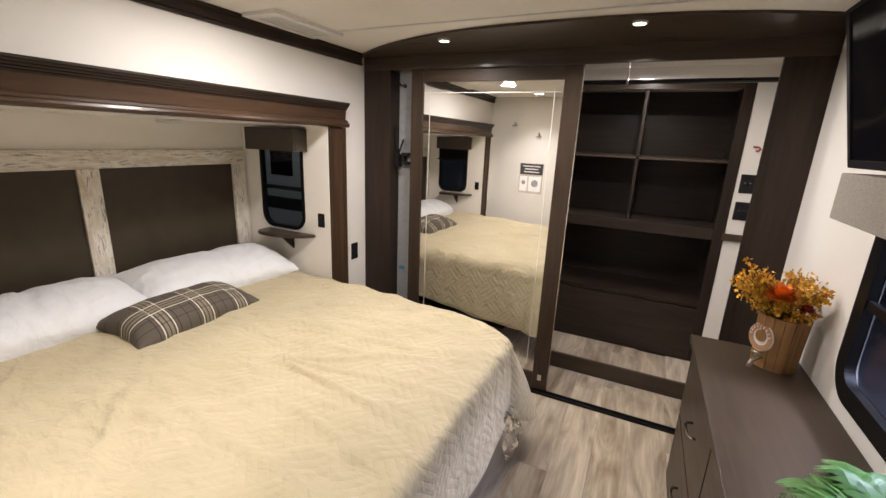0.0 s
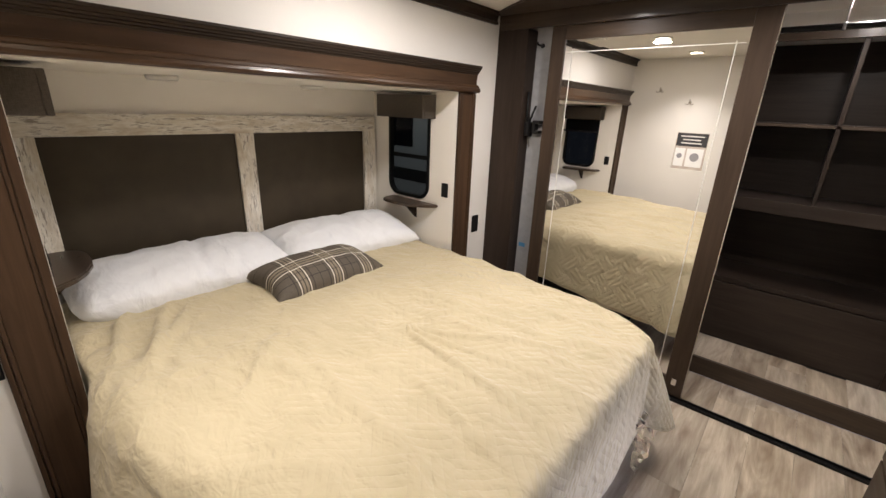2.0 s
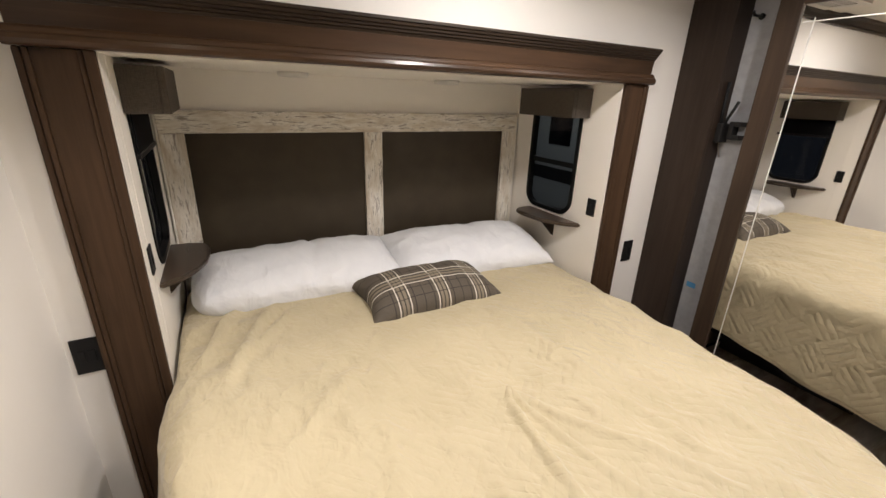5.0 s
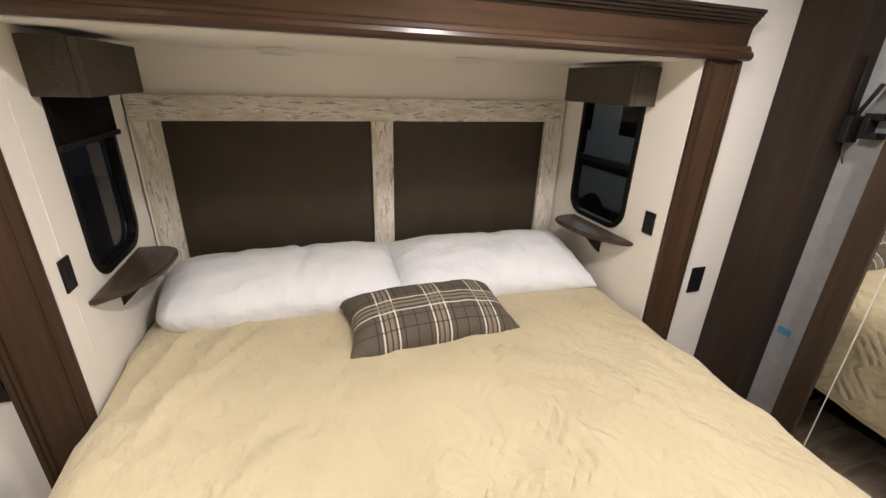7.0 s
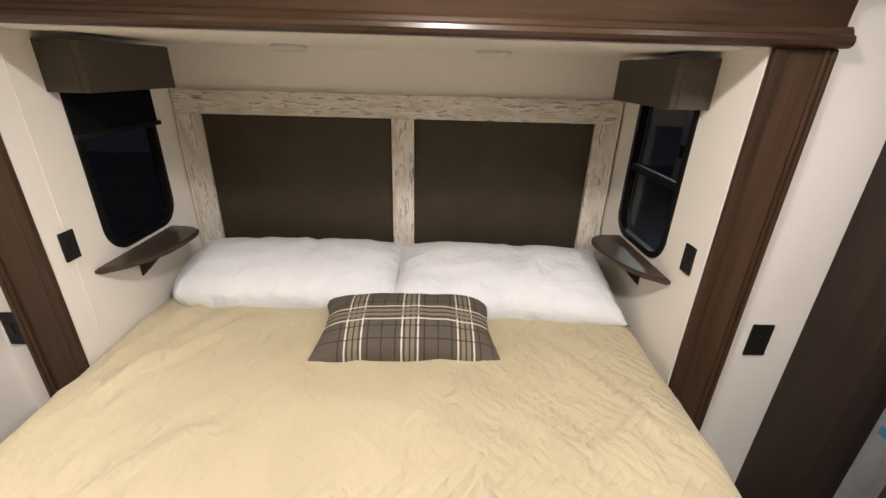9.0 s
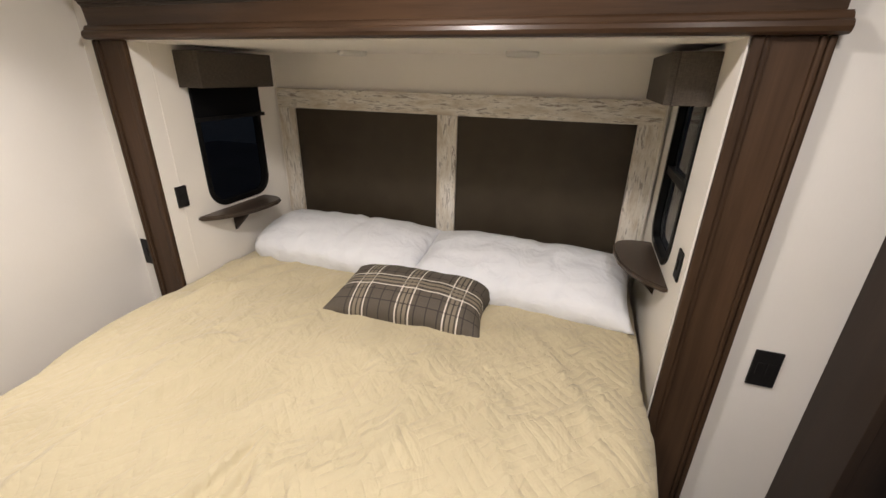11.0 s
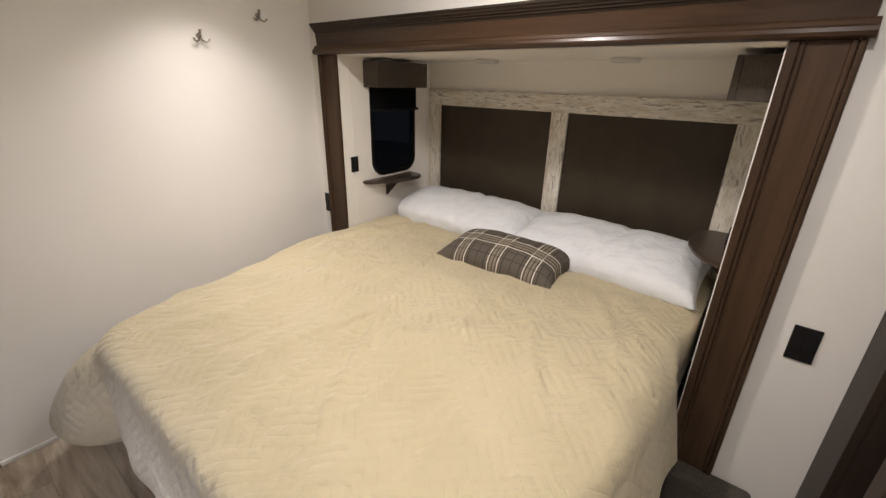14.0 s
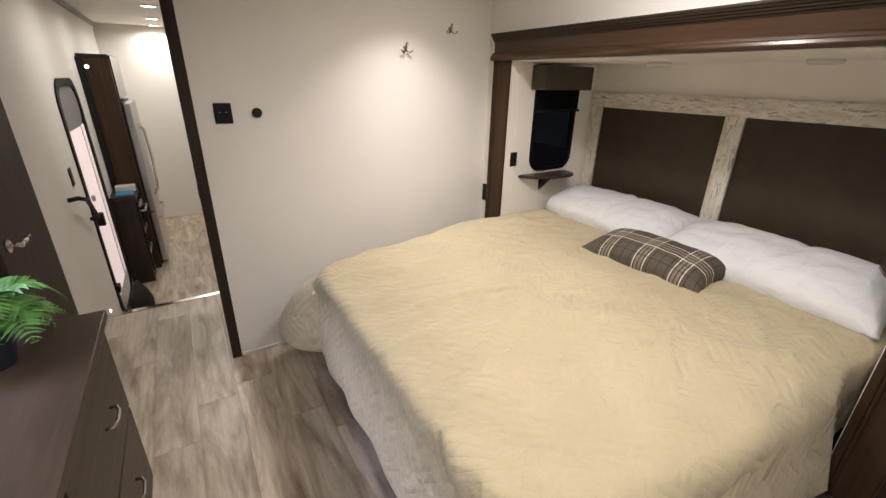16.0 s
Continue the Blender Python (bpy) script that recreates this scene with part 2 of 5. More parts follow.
def plaid(tree, p):
    """Brown tartan: broad tan bands, thin cream and dark lines, woven both ways."""
    v = coords(tree, kind="UV")
    sep = node(tree, "ShaderNodeSeparateXYZ", {0: v})
    colour = None
    base = (0.086, 0.071, 0.053)

    def stripe(axis, centre, width):
        d = math_node(tree, "ABSOLUTE", math_node(tree, "SUBTRACT", sep.outputs[axis], centre))
        return math_node(tree, "LESS_THAN", d, width / 2)
    twill = noise_tex(tree, coords(tree, (900, 900, 900)), 1.0, 1)
    colour = ramp(tree, twill, [(0.2, tuple(c * 0.8 for c in base)), (0.8, tuple(c * 1.2 for c in base))])
    tan, cream, dark = (0.215, 0.180, 0.130), (0.66, 0.61, 0.52), (0.030, 0.022, 0.018)
    across = []
    for mid in (0.24, 0.52, 0.80):
        across += [(mid - 0.014, 0.019, tan), (mid + 0.014, 0.019, tan), (mid, 0.005, dark), (mid - 0.027, 0.004, dark), (mid + 0.027, 0.004, dark),
                   (mid - 0.040, 0.0085, cream), (mid + 0.040, 0.0085, cream), (mid - 0.072, 0.007, dark), (mid + 0.072, 0.007, dark), (mid + 0.14, 0.006, dark)]
    along = [(0.405, 0.034, tan), (0.462, 0.034, tan), (0.434, 0.009, dark), (0.345, 0.016, cream), (0.522, 0.016, cream), (0.378, 0.008, dark), (0.490, 0.008, dark),
             (0.265, 0.011, dark), (0.60, 0.011, dark), (0.14, 0.010, dark), (0.80, 0.012, dark), (0.90, 0.010, tan)]
    for axis, marks in ((0, across), (1, along)):
        for at, width, c in marks:
            f = math_node(tree, "MULTIPLY", stripe(axis, at, width), 0.9)
            colour = mix(tree, f, colour, c)
    tree.links.new(colour, p.inputs["Base Color"])
    b1 = node(tree, "ShaderNodeBump", {"Height": noise_tex(tree, coords(tree, (8, 8, 8)), 1.5, 4, 0.6, 0.8), "Strength": 0.3, "Distance": 0.02})
    b2 = node(tree, "ShaderNodeBump", {"Height": twill, "Strength": 0.25, "Distance": 0.001, "Normal": b1.outputs[0]})
    tree.links.new(b2.outputs[0], p.inputs["Normal"])


def woven(dark, light):
    def build(tree, p):
        a = noise_tex(tree, coords(tree, (500, 500, 60)), 1.0, 2)
        b = noise_tex(tree, coords(tree, (60, 60, 500)), 1.0, 2)
        f = math_node(tree, "MULTIPLY", math_node(tree, "ADD", a, b), 0.5)
        c = ramp(tree, f, [(0.35, dark), (0.65, light)])
        tree.links.new(c, p.inputs["Base Color"])
        bump(tree, p, f, 0.3, 0.001)
    return build


def carpet_pile(tree, p):
    v = coords(tree)
    f = noise_tex(tree, v, 240, 3)
    c = ramp(tree, f, [(0.3, (0.035, 0.028, 0.022)), (0.7, (0.10, 0.085, 0.066))])
    tree.links.new(c, p.inputs["Base Color"])
    bump(tree, p, f, 0.9, 0.006)


def speckled(dark, light, scale=60.0, strength=0.1):
    def build(tree, p):
        f = noise_tex(tree, coords(tree), scale, 5, 0.6)
        tree.links.new(ramp(tree, f, [(0.3, dark), (0.7, light)]), p.inputs["Base Color"])
        bump(tree, p, f, strength, 0.001)
    return build


def brushed(tree, p):
    f = noise_tex(tree, coords(tree, (4, 4, 220)), 1.0, 3)
    tree.links.new(math_node(tree, "ADD", math_node(tree, "MULTIPLY", f, 0.2), 0.22), p.inputs["Roughness"])


def leaf_tone(a, b):
    def build(tree, p):
        g = tree.nodes.new("ShaderNodeNewGeometry")
        tree.links.new(ramp(tree, g.outputs["Random Per Island"], [(0.0, a), (1.0, b)]), p.inputs["Base Color"])
    return build


WALL = material("wallboard", (0.75, 0.71, 0.66), 0.55, build=wallpaper)
CEILING = material("ceiling_skin", (0.72, 0.68, 0.61), 0.6, build=ceiling_skin)
LINING = material("slide_lining", (0.65, 0.6, 0.5), 0.6, build=slide_lining)
TRIM_Y = wood("brown_trim_y", (0.024, 0.0128, 0.0068), (0.088, 0.048, 0.026), "y", 0.38, coat=0.22)
TRIM_Z = wood("brown_trim_z", (0.024, 0.0128, 0.0068), (0.082, 0.046, 0.025), "z", 0.5, coat=0.03)
DARK_X = wood("dark_laminate_x", (0.031, 0.0220, 0.0160), (0.084, 0.060, 0.043), "x", 0.30, coat=0.15)
DARK_Z = wood("dark_laminate_z", (0.0145, 0.0095, 0.0070), (0.044, 0.0295, 0.0215), "z", 0.46)
DARK_Y = wood("dark_laminate_y", (0.017, 0.0112, 0.0078), (0.046, 0.031, 0.021), "y", 0.38)
DOORFRAME_Z = wood("door_laminate_z", (0.025, 0.0163, 0.0112), (0.066, 0.044, 0.030), "z", 0.40)
DOORFRAME_X = wood("door_laminate_x", (0.029, 0.0195, 0.0130), (0.074, 0.050, 0.034), "x", 0.40)
SHELF_X = wood("black_shelf_wood", (0.019, 0.0138, 0.0110), (0.052, 0.038, 0.030), "x", 0.34)
DRESSER = wood("dresser_laminate", (0.027, 0.0188, 0.0120), (0.070, 0.049, 0.031), "y", 0.36)
WHITEWASH_Y, WHITEWASH_Z = distressed("y"), distressed("z")
LEATHER = material("brown_leatherette", (0.05, 0.037, 0.023), 0.5, build=leatherette, Specular_IOR_Level=0.3)
PLANK = material("oak_print_vinyl", (0.45, 0.37, 0.28), 0.4, build=plank_print)
QUILT = material("cream_quilt", (0.66, 0.57, 0.36), 0.75, build=quilt)
COTTON = material("white_cotton", (0.78, 0.76, 0.73), 0.8, build=cotton)
PLAID = material("brown_plaid", (0.12, 0.09, 0.065), 0.85, build=plaid)
VALANCE = material("taupe_fabric", (0.07, 0.055, 0.043), 0.9, build=woven((0.050, 0.040, 0.031), (0.095, 0.077, 0.060)))
VALANCE_GREY = material("grey_fabric", (0.3, 0.27, 0.24), 0.9, build=woven((0.24, 0.21, 0.185), (0.36, 0.32, 0.285)))
CARPET = material("brown_carpet", (0.07, 0.055, 0.045), 0.95, build=carpet_pile)
BLACK = material("black_plastic", (0.010, 0.009, 0.009), 0.5, build=speckled((0.007, 0.0065, 0.0065), (0.012, 0.011, 0.011), 300, 0.05), Specular_IOR_Level=0.25)
SHADE = material("night_shade_cloth", (0.004, 0.004, 0.0045), 0.75, build=speckled((0.003, 0.003, 0.0035), (0.006, 0.006, 0.0065), 400, 0.1), Specular_IOR_Level=0.1)
# Own grey of the hall moulding; on the wardrobe panel it includes shade.
GREY_PANEL = material("grey_panel", (0.30, 0.30, 0.31), 0.6, build=speckled((0.27, 0.27, 0.28), (0.33, 0.33, 0.34), 25, 0.05))
BLUE_CRATE = material("blue_painted_metal", (0.04, 0.10, 0.42), 0.5)
RUBBER = material("black_rubber", (0.008, 0.008, 0.008), 0.6, Specular_IOR_Level=0.2)
FRAME_BLACK = material("black_window_frame", (0.006, 0.006, 0.006), 0.4, Specular_IOR_Level=0.2)
BLACK_METAL = material("black_metal", (0.014, 0.013, 0.013), 0.35, 0.6)
CHROME = material("chrome", (0.75, 0.73, 0.70), 0.12, 1.0)
STEEL = material("brushed_steel", (0.52, 0.52, 0.53), 0.3, 1.0, build=brushed)
BRONZE = material("brushed_bronze", (0.36, 0.32, 0.27), 0.42, 1.0)
GROOVE = material("ground_glass_edge", (0.80, 0.79, 0.75), 0.35, 0.3)
MIRROR = material("mirror_silver", (0.88, 0.87, 0.85), 0.015, 1.0)
WHITE = material("white_plastic", (0.72, 0.70, 0.66), 0.45, build=speckled((0.70, 0.68, 0.64), (0.74, 0.72, 0.68), 40, 0.05))
VENT_SHADE = material("vent_shadow", (0.03, 0.027, 0.024), 0.8)
SCREEN = material("tv_glass", (0.006, 0.006, 0.008), 0.12)
BASE_FABRIC = material("black_bed_base", (0.012, 0.011, 0.011), 0.8, build=speckled((0.009, 0.009, 0.009), (0.018, 0.017, 0.016), 120, 0.2))
PAPER = material("printed_card", (0.66, 0.63, 0.58), 0.4)
PRINT_DARK = material("dark_ink", (0.03, 0.028, 0.03), 0.4)
PRINT_GREY = material("grey_ink", (0.25, 0.24, 0.24), 0.4)
TAN_INK = material("tan_ink", (0.42, 0.22, 0.12), 0.5)
TAPE = material("blue_tape", (0.06, 0.22, 0.42), 0.6)
BUCKET = wood("bucket_wood", (0.15, 0.075, 0.026), (0.42, 0.23, 0.095), "z", 0.6)
FERN = material("fern_green", (0.05, 0.14, 0.03), 0.5, build=leaf_tone((0.040, 0.125, 0.022), (0.120, 0.290, 0.060)))
BLOSSOM = material("yellow_blossom", (0.6, 0.3, 0.03), 0.6, build=leaf_tone((0.46, 0.19, 0.010), (0.80, 0.47, 0.035)))
ORANGE = material("orange_petal", (0.75, 0.17, 0.01), 0.6, build=leaf_tone((0.70, 0.12, 0.008), (0.85, 0.27, 0.02)))
RED = material("red_petal", (0.35, 0.02, 0.01), 0.6, build=leaf_tone((0.25, 0.012, 0.008), (0.42, 0.05, 0.015)))
STEM = material("dry_stem", (0.10, 0.07, 0.025), 0.8)
POT = material("dark_glazed_pot", (0.02, 0.022, 0.035), 0.3)
LENS = material("lamp_lens", (1, 0.9, 0.75), 0.5, Emission_Color=(1, 0.86, 0.66, 1), Emission_Strength=14.0)
LENS_OFF = material("unlit_lens", (0.70, 0.68, 0.64), 0.5)
CLEAR = material("clear_film", (0.9, 0.9, 0.92), 0.12, Transmission_Weight=1.0, IOR=1.2)


def tinted(tree, p):
    p.inputs["Transmission Weight"].default_value = 1.0
    p.inputs["IOR"].default_value = 1.3


GLASS = material("tinted_glass", (0.34, 0.35, 0.37), 0.02, build=tinted)
CLEARER = material("lightly_tinted_glass", (0.62, 0.63, 0.66), 0.02, build=tinted)
# Daylight behind the entry door is put into the pane as its own glow.
GLOW_PANE = material("daylit_frosted_pane", (0.8, 0.7, 0.7), 0.4, Emission_Color=(1.0, 0.80, 0.78, 1), Emission_Strength=0.5)

# ---- building blocks ----


def finish(bm, smooth=False):
    bmesh.ops.recalc_face_normals(bm, faces=bm.faces)
    if smooth:
        for f in bm.faces:
            f.smooth = True
    return bm


def mesh_from(name, bm, mat):
    me = bpy.data.meshes.new(name)
    bm.to_mesh(me)
    bm.free()
    for m in (mat if isinstance(mat, (list, tuple)) else (mat,)):
        me.materials.append(m)
    return me


def part(name, bm, mat, parent, label=""):
    ob = new(name, mesh_from(name, bm, mat))
    ob.parent = parent
    return tagged(ob, label)


def thing(name, bm, mat, label, category, kind="", group="", at=None):
    ob = new(name, mesh_from(name, bm, mat))
    if at:
        ob.matrix_basis = at
    return tagged(ob, label, category, group, kind)


def empty(name, at, label, category, kind="", group=""):
    ob = new(name)
    ob.empty_display_size = 0.05
    ob.matrix_basis = at if isinstance(at, Matrix) else Matrix.Translation(at)
    return tagged(ob, label, category, group, kind)


def box(lo, hi, bevel=0.0, bm=None, segments=2):
    b = bmesh.new()
    bmesh.ops.create_cube(b, size=1)
    for v in b.verts:
        v.co = Vector([lo[i] + (v.co[i] + 0.5) * (hi[i] - lo[i]) for i in range(3)])
    if bevel:
        bmesh.ops.bevel(b, geom=b.edges[:], offset=bevel, segments=segments, profile=0.6, affect="EDGES")
    if bm is None:
        return finish(b)
    return merge(bm, b)


def merge(bm, extra, m=None):
    if m is not None:
        bmesh.ops.transform(extra, matrix=m, verts=extra.verts)
    me = bpy.data.meshes.new("scratch")
    extra.to_mesh(me)
    extra.free()
    bm.from_mesh(me)
    bpy.data.meshes.remove(me)
    return bm


def cylinder(r1, r2, depth, seg=24, m=None, bm=None, bevel=0.0):
    b = bmesh.new()
    bmesh.ops.create_cone(b, cap_ends=True, segments=seg, radius1=r1, radius2=r2, depth=depth)
    if bevel:
        rim = [e for e in b.edges if abs(e.verts[0].co.z - e.verts[1].co.z) < 1e-6 and len(e.link_faces) == 2]
        bmesh.ops.bevel(b, geom=rim, offset=bevel, segments=2, profile=0.6, affect="EDGES")
    finish(b)
    for f in b.faces:
        f.smooth = len(f.verts) == 4
    if m is not None:
        bmesh.ops.transform(b, matrix=m, verts=b.verts)
    return b if bm is None else merge(bm, b)


def tube(points, radius, seg=10, bm=None, taper=1.0):
    """A round bar along a line of points."""
    b = bmesh.new()
    rings = []
    pts = [Vector(p) for p in points]
    for i, p in enumerate(pts):
        d = (pts[min(i + 1, len(pts) - 1)] - pts[max(i - 1, 0)]).normalized()
        side = d.orthogonal().normalized() if i == 0 else (side - d * side.dot(d)).normalized()
        up = d.cross(side)
        r = radius * (1 + (taper - 1) * i / (len(pts) - 1))
        rings.append([b.verts.new(p + r * (math.cos(a) * side + math.sin(a) * up)) for a in [2 * math.pi * k / seg for k in range(seg)]])
    for one, two in zip(rings, rings[1:]):
        for k in range(seg):
            b.faces.new((one[k], one[(k + 1) % seg], two[(k + 1) % seg], two[k])).smooth = True
    b.faces.new(rings[0][::-1])
    b.faces.new(rings[-1])
    finish(b)
    return b if bm is None else merge(bm, b)


def extrude_profile(profile, axis, start, end):
    """A closed outline swept along x or y. The outline is given in the other axis and z."""
    b = bmesh.new()
    ends = []
    for s in (start, end):
        ends.append([b.verts.new((s, a, z) if axis == "x" else (a, s, z)) for a, z in profile])
    n = len(profile)
    for k in range(n):
        b.faces.new((ends[0][k], ends[0][(k + 1) % n], ends[1][(k + 1) % n], ends[1][k]))
    b.faces.new(ends[0][::-1])
    b.faces.new(ends[1])
    return finish(b)


def rounded(x0, z0, x1, z1, r, seg=8):
    pts = []
    for cx, cz, a0 in ((x1 - r, z1 - r, 0), (x0 + r, z1 - r, 90), (x0 + r, z0 + r, 180), (x1 - r, z0 + r, 270)):
        for k in range(seg + 1):
            a = radians(a0 + 90 * k / seg)
            pts.append((cx + r * math.cos(a), cz + r * math.sin(a)))
    return pts


def plate(outer, holes, thick, place):
    """A sheet with holes: outlines in two axes, thick along the third. place(a, b, c) gives the corner."""
    b = bmesh.new()
    loops = []
    for pts in (outer, *holes):
        vs = [b.verts.new((p[0], p[1], 0)) for p in pts]
        loops.append([b.edges.new((vs[k], vs[(k + 1) % len(vs)])) for k in range(len(vs))])
    bmesh.ops.triangle_fill(b, use_beauty=True, use_dissolve=False, edges=[e for l in loops for e in l], normal=(0, 0, 1))
    geo = bmesh.ops.extrude_face_region(b, geom=b.faces[:])
    for v in geo["geom"]:
        if isinstance(v, bmesh.types.BMVert):
            v.co.z += thick
    for v in b.verts:
        v.co = Vector(place(*v.co))
    return finish(b)


def rect(a0, b0, a1, b1):
    return [(a0, b0), (a1, b0), (a1, b1), (a0, b1)]


# ---- structure ----
X0, X1 = 0.70, 3.10            # slide-side wall and window-side wall
BACK, FRONT = -1.12, 1.355     # wall with the doorway, plane of the wardrobe doors
SL0, SL1 = -0.882, 0.958       # side walls of the bed slide
HEAD = -0.02                   # wall behind the headboard
DEEP = 2.60                    # back of the wardrobe
LOWER = -0.50                  # floor of the living area past the steps
END = -6.0


def structure(name, bm, mat, label, category):
    return thing(name, bm, mat, label, category, kind="structure")


floor = structure("floor", box((0.0, -1.98, -0.06), (X1 + 0.04, 1.74, -0.005)), RUBBER, "greyed oak print vinyl plank floor", "floor")
raised_floor = structure("raised_floor", box((X0, 1.762, 0.0), (X1, DEEP, 0.105)), RUBBER, "raised wardrobe floor of oak print vinyl planks", "floor")
structure("riser", box((X0, 1.74, 0.0), (X1, 1.762, 0.112), 0.002), DARK_X, "dark laminate riser below the wardrobe floor", "step")
hall_floor = structure("hall_floor", box((0.7, END, LOWER - 0.06), (X1 + 0.04, -2.5, LOWER - 0.005)), RUBBER, "oak print plank floor of the living area", "floor")
structure("stair", merge(box((2.3, -2.25, LOWER), (X1, -2.0, -0.17), 0.004), box((2.3, -2.52, LOWER), (X1, -2.25, -0.335), 0.004)), PLANK, "two steps down in oak print vinyl", "stairs")
structure("nosing", box((2.34, -2.02, -0.055), (X1, -1.975, 0.004), 0.003), CHROME, "bright metal nosing along the top step", "trim")

wall_slide = structure("wall_slide", plate([(-1.16, 0), (-0.918, 0), (-0.918, 1.622), (0.994, 1.622), (0.994, 0), (DEEP, 0), (DEEP, CEIL), (-1.16, CEIL)], [], 0.04,
                       lambda a, b, c: (X0 - 0.04 + c, a, b)), WALL, "off-white wallboard round the bed slide", "wall")
WIN = (-0.36, 0.83, 0.60, 1.47)
wall_window = structure("wall_window", plate(rect(END - 0.04, LOWER, DEEP, CEIL), [rounded(*WIN, 0.11), rounded(-3.58, LOWER + 0.02, -2.78, 1.42, 0.2)], 0.05,
                        lambda a, b, c: (X1 + c, a, b)), WALL, "off-white wallboard with a black-framed window", "wall")
wall_back = structure("wall_back", plate([(X0, 0), (2.35, 0), (2.35, 1.95), (X1, 1.95), (X1, CEIL), (X0, CEIL)], [], 0.045,
                      lambda a, b, c: (a, BACK - c, b)), WALL, "off-white textured wallboard beside the doorway", "wall")
structure("wall_wardrobe", box((X0 - 0.04, DEEP, 0), (X1 + 0.05, DEEP + 0.04, CEIL)), WALL, "off-white wall at the back of the wardrobe", "wall")
structure("wall_hall", box((2.26, -2.0, LOWER), (2.30, BACK - 0.045, CEIL)), WALL, "off-white hall wall", "wall")
structure("wall_living", merge(box((X0 - 0.04, END, LOWER), (X0, -1.165, CEIL)), box((X0, -2.04, LOWER), (2.26, -2.0, CEIL))), WALL, "off-white wall of the living area", "wall")
structure("wall_end", box((X0 - 0.04, END - 0.04, LOWER), (X1, END, CEIL)), WALL, "off-white wall at the far end", "wall")
structure("ceiling", box((X0 - 0.04, END - 0.04, CEIL), (X1 + 0.05, DEEP + 0.04, CEIL + 0.04)), CEILING, "warm white vinyl ceiling", "ceiling")
structure("ceiling_batten", box((X0 + 0.035, 0.762, CEIL - 0.006), (X1, 0.782, CEIL - 0.0005), 0.002), WHITE, "white batten over a ceiling seam", "trim")
structure("baseboard", box((X0, BACK, 0.0), (2.348, BACK + 0.012, 0.018), 0.004), WHITE, "thin white quarter-round at the floor", "baseboard")
structure("cove_trim", extrude_profile([(X0, 1.982), (X0 + 0.016, 1.982), (X0 + 0.02, 1.992), (X0 + 0.012, 2.0), (X0 + 0.018, 2.028), (X0 + 0.032, 2.038), (X0 + 0.034, CEIL - 0.001), (X0, CEIL - 0.001)], "y", BACK, 1.30),
          DARK_Y, "dark stained moulding under the ceiling", "trim")

# bed slide: side walls with a window each, head wall, low ceiling
HOLE = (0.14, 0.935, 0.505, 1.53)
for name, y, out in (("wall_slide_rear", SL0, -1), ("wall_slide_front", SL1, 1)):
    structure(name, plate(rect(HEAD, 0.0, X0 + 0.0125, 1.62), [rounded(*HOLE, 0.085)], 0.035, lambda a, b, c, y=y, out=out: (a, y + out * c, b)), LINING,
              "cream side wall of the bed slide with a small window", "wall")
structure("wall_head", box((HEAD - 0.035, SL0 - 0.035, 0.0), (HEAD, SL1 + 0.035, 1.62)), LINING, "cream wall behind the headboard", "wall")
structure("slide_ceiling", box((HEAD, SL0, 1.59), (X0 + 0.0125, SL1, 1.62)), LINING, "cream low ceiling over the bed slide", "ceiling")
structure("slide_floor", box((HEAD, SL0, 0.0), (X0, SL1, 0.15)), CARPET, "brown carpet on the slide floor", "floor")
structure("slide_lip", box((X0 + 0.002, -1.10, 0.0), (0.80, 1.24, 0.165), 0.02), CARPET, "brown carpet over the slide's raised edge", "carpet")

# moulded surround of the slide
surround = empty("slide_surround", (0.70, 0.04, 1.6), "brown stained wood surround with a stepped crown", "trim", kind="structure")


def at_surround(bm):
    bmesh.ops.transform(bm, matrix=Matrix.Translation((-0.70, -0.04, -1.6)), verts=bm.verts)
    return bm


part("crown", at_surround(extrude_profile([(0.7005, 1.690), (0.732, 1.690), (0.735, 1.697), (0.741, 1.700), (0.742, 1.706), (0.748, 1.709), (0.749, 1.715), (0.755, 1.718), (0.757, 1.726), (0.762, 1.728), (0.762, 1.737), (0.7005, 1.737)], "y", -1.034, 1.112)),
     DARK_Y, surround, "darker fluted crown moulding")
part("header_board", at_surround(extrude_profile([(0.7005, 1.638), (0.727, 1.638), (0.729, 1.665), (0.732, 1.6895), (0.7005, 1.6895)], "y", -1.034, 1.110)), TRIM_Y, surround)
part("lower_bead", at_surround(extrude_profile([(0.713, 1.593), (0.740, 1.593), (0.748, 1.598), (0.751, 1.607), (0.748, 1.617), (0.740, 1.622), (0.736, 1.631), (0.730, 1.6375), (0.713, 1.6375)], "y", -1.044, 1.121)),
     TRIM_Y, surround, "glossy rounded lower bead")
for inner, outer in ((-0.884, -1.036), (0.962, 1.112)):
    s = 1 if outer > inner else -1

    def span(a, b, x0, x1, bevel):
        """Upright strip lying a to b metres outward of the opening's edge."""
        ya, yb = inner + s * a, inner + s * b
        return at_surround(box((x0, min(ya, yb), 0.166), (x1, max(ya, yb), 1.5925), bevel))
    w = abs(outer - inner)
    part("inner_bead", span(0.0, 0.024, 0.7128, 0.730, 0.004), TRIM_Z, surround)
    part("inner_step", span(0.0242, 0.036, 0.7006, 0.726, 0.004), TRIM_Z, surround)
    part("post_board", span(0.0362, w - 0.0285, 0.7006, 0.7205, 0.002), TRIM_Z, surround)
    part("outer_reed", span(w - 0.0283, w - 0.016, 0.7006, 0.727, 0.0045), TRIM_Z, surround)
    part("outer_reed", span(w - 0.0145, w, 0.7006, 0.729, 0.005), TRIM_Z, surround)
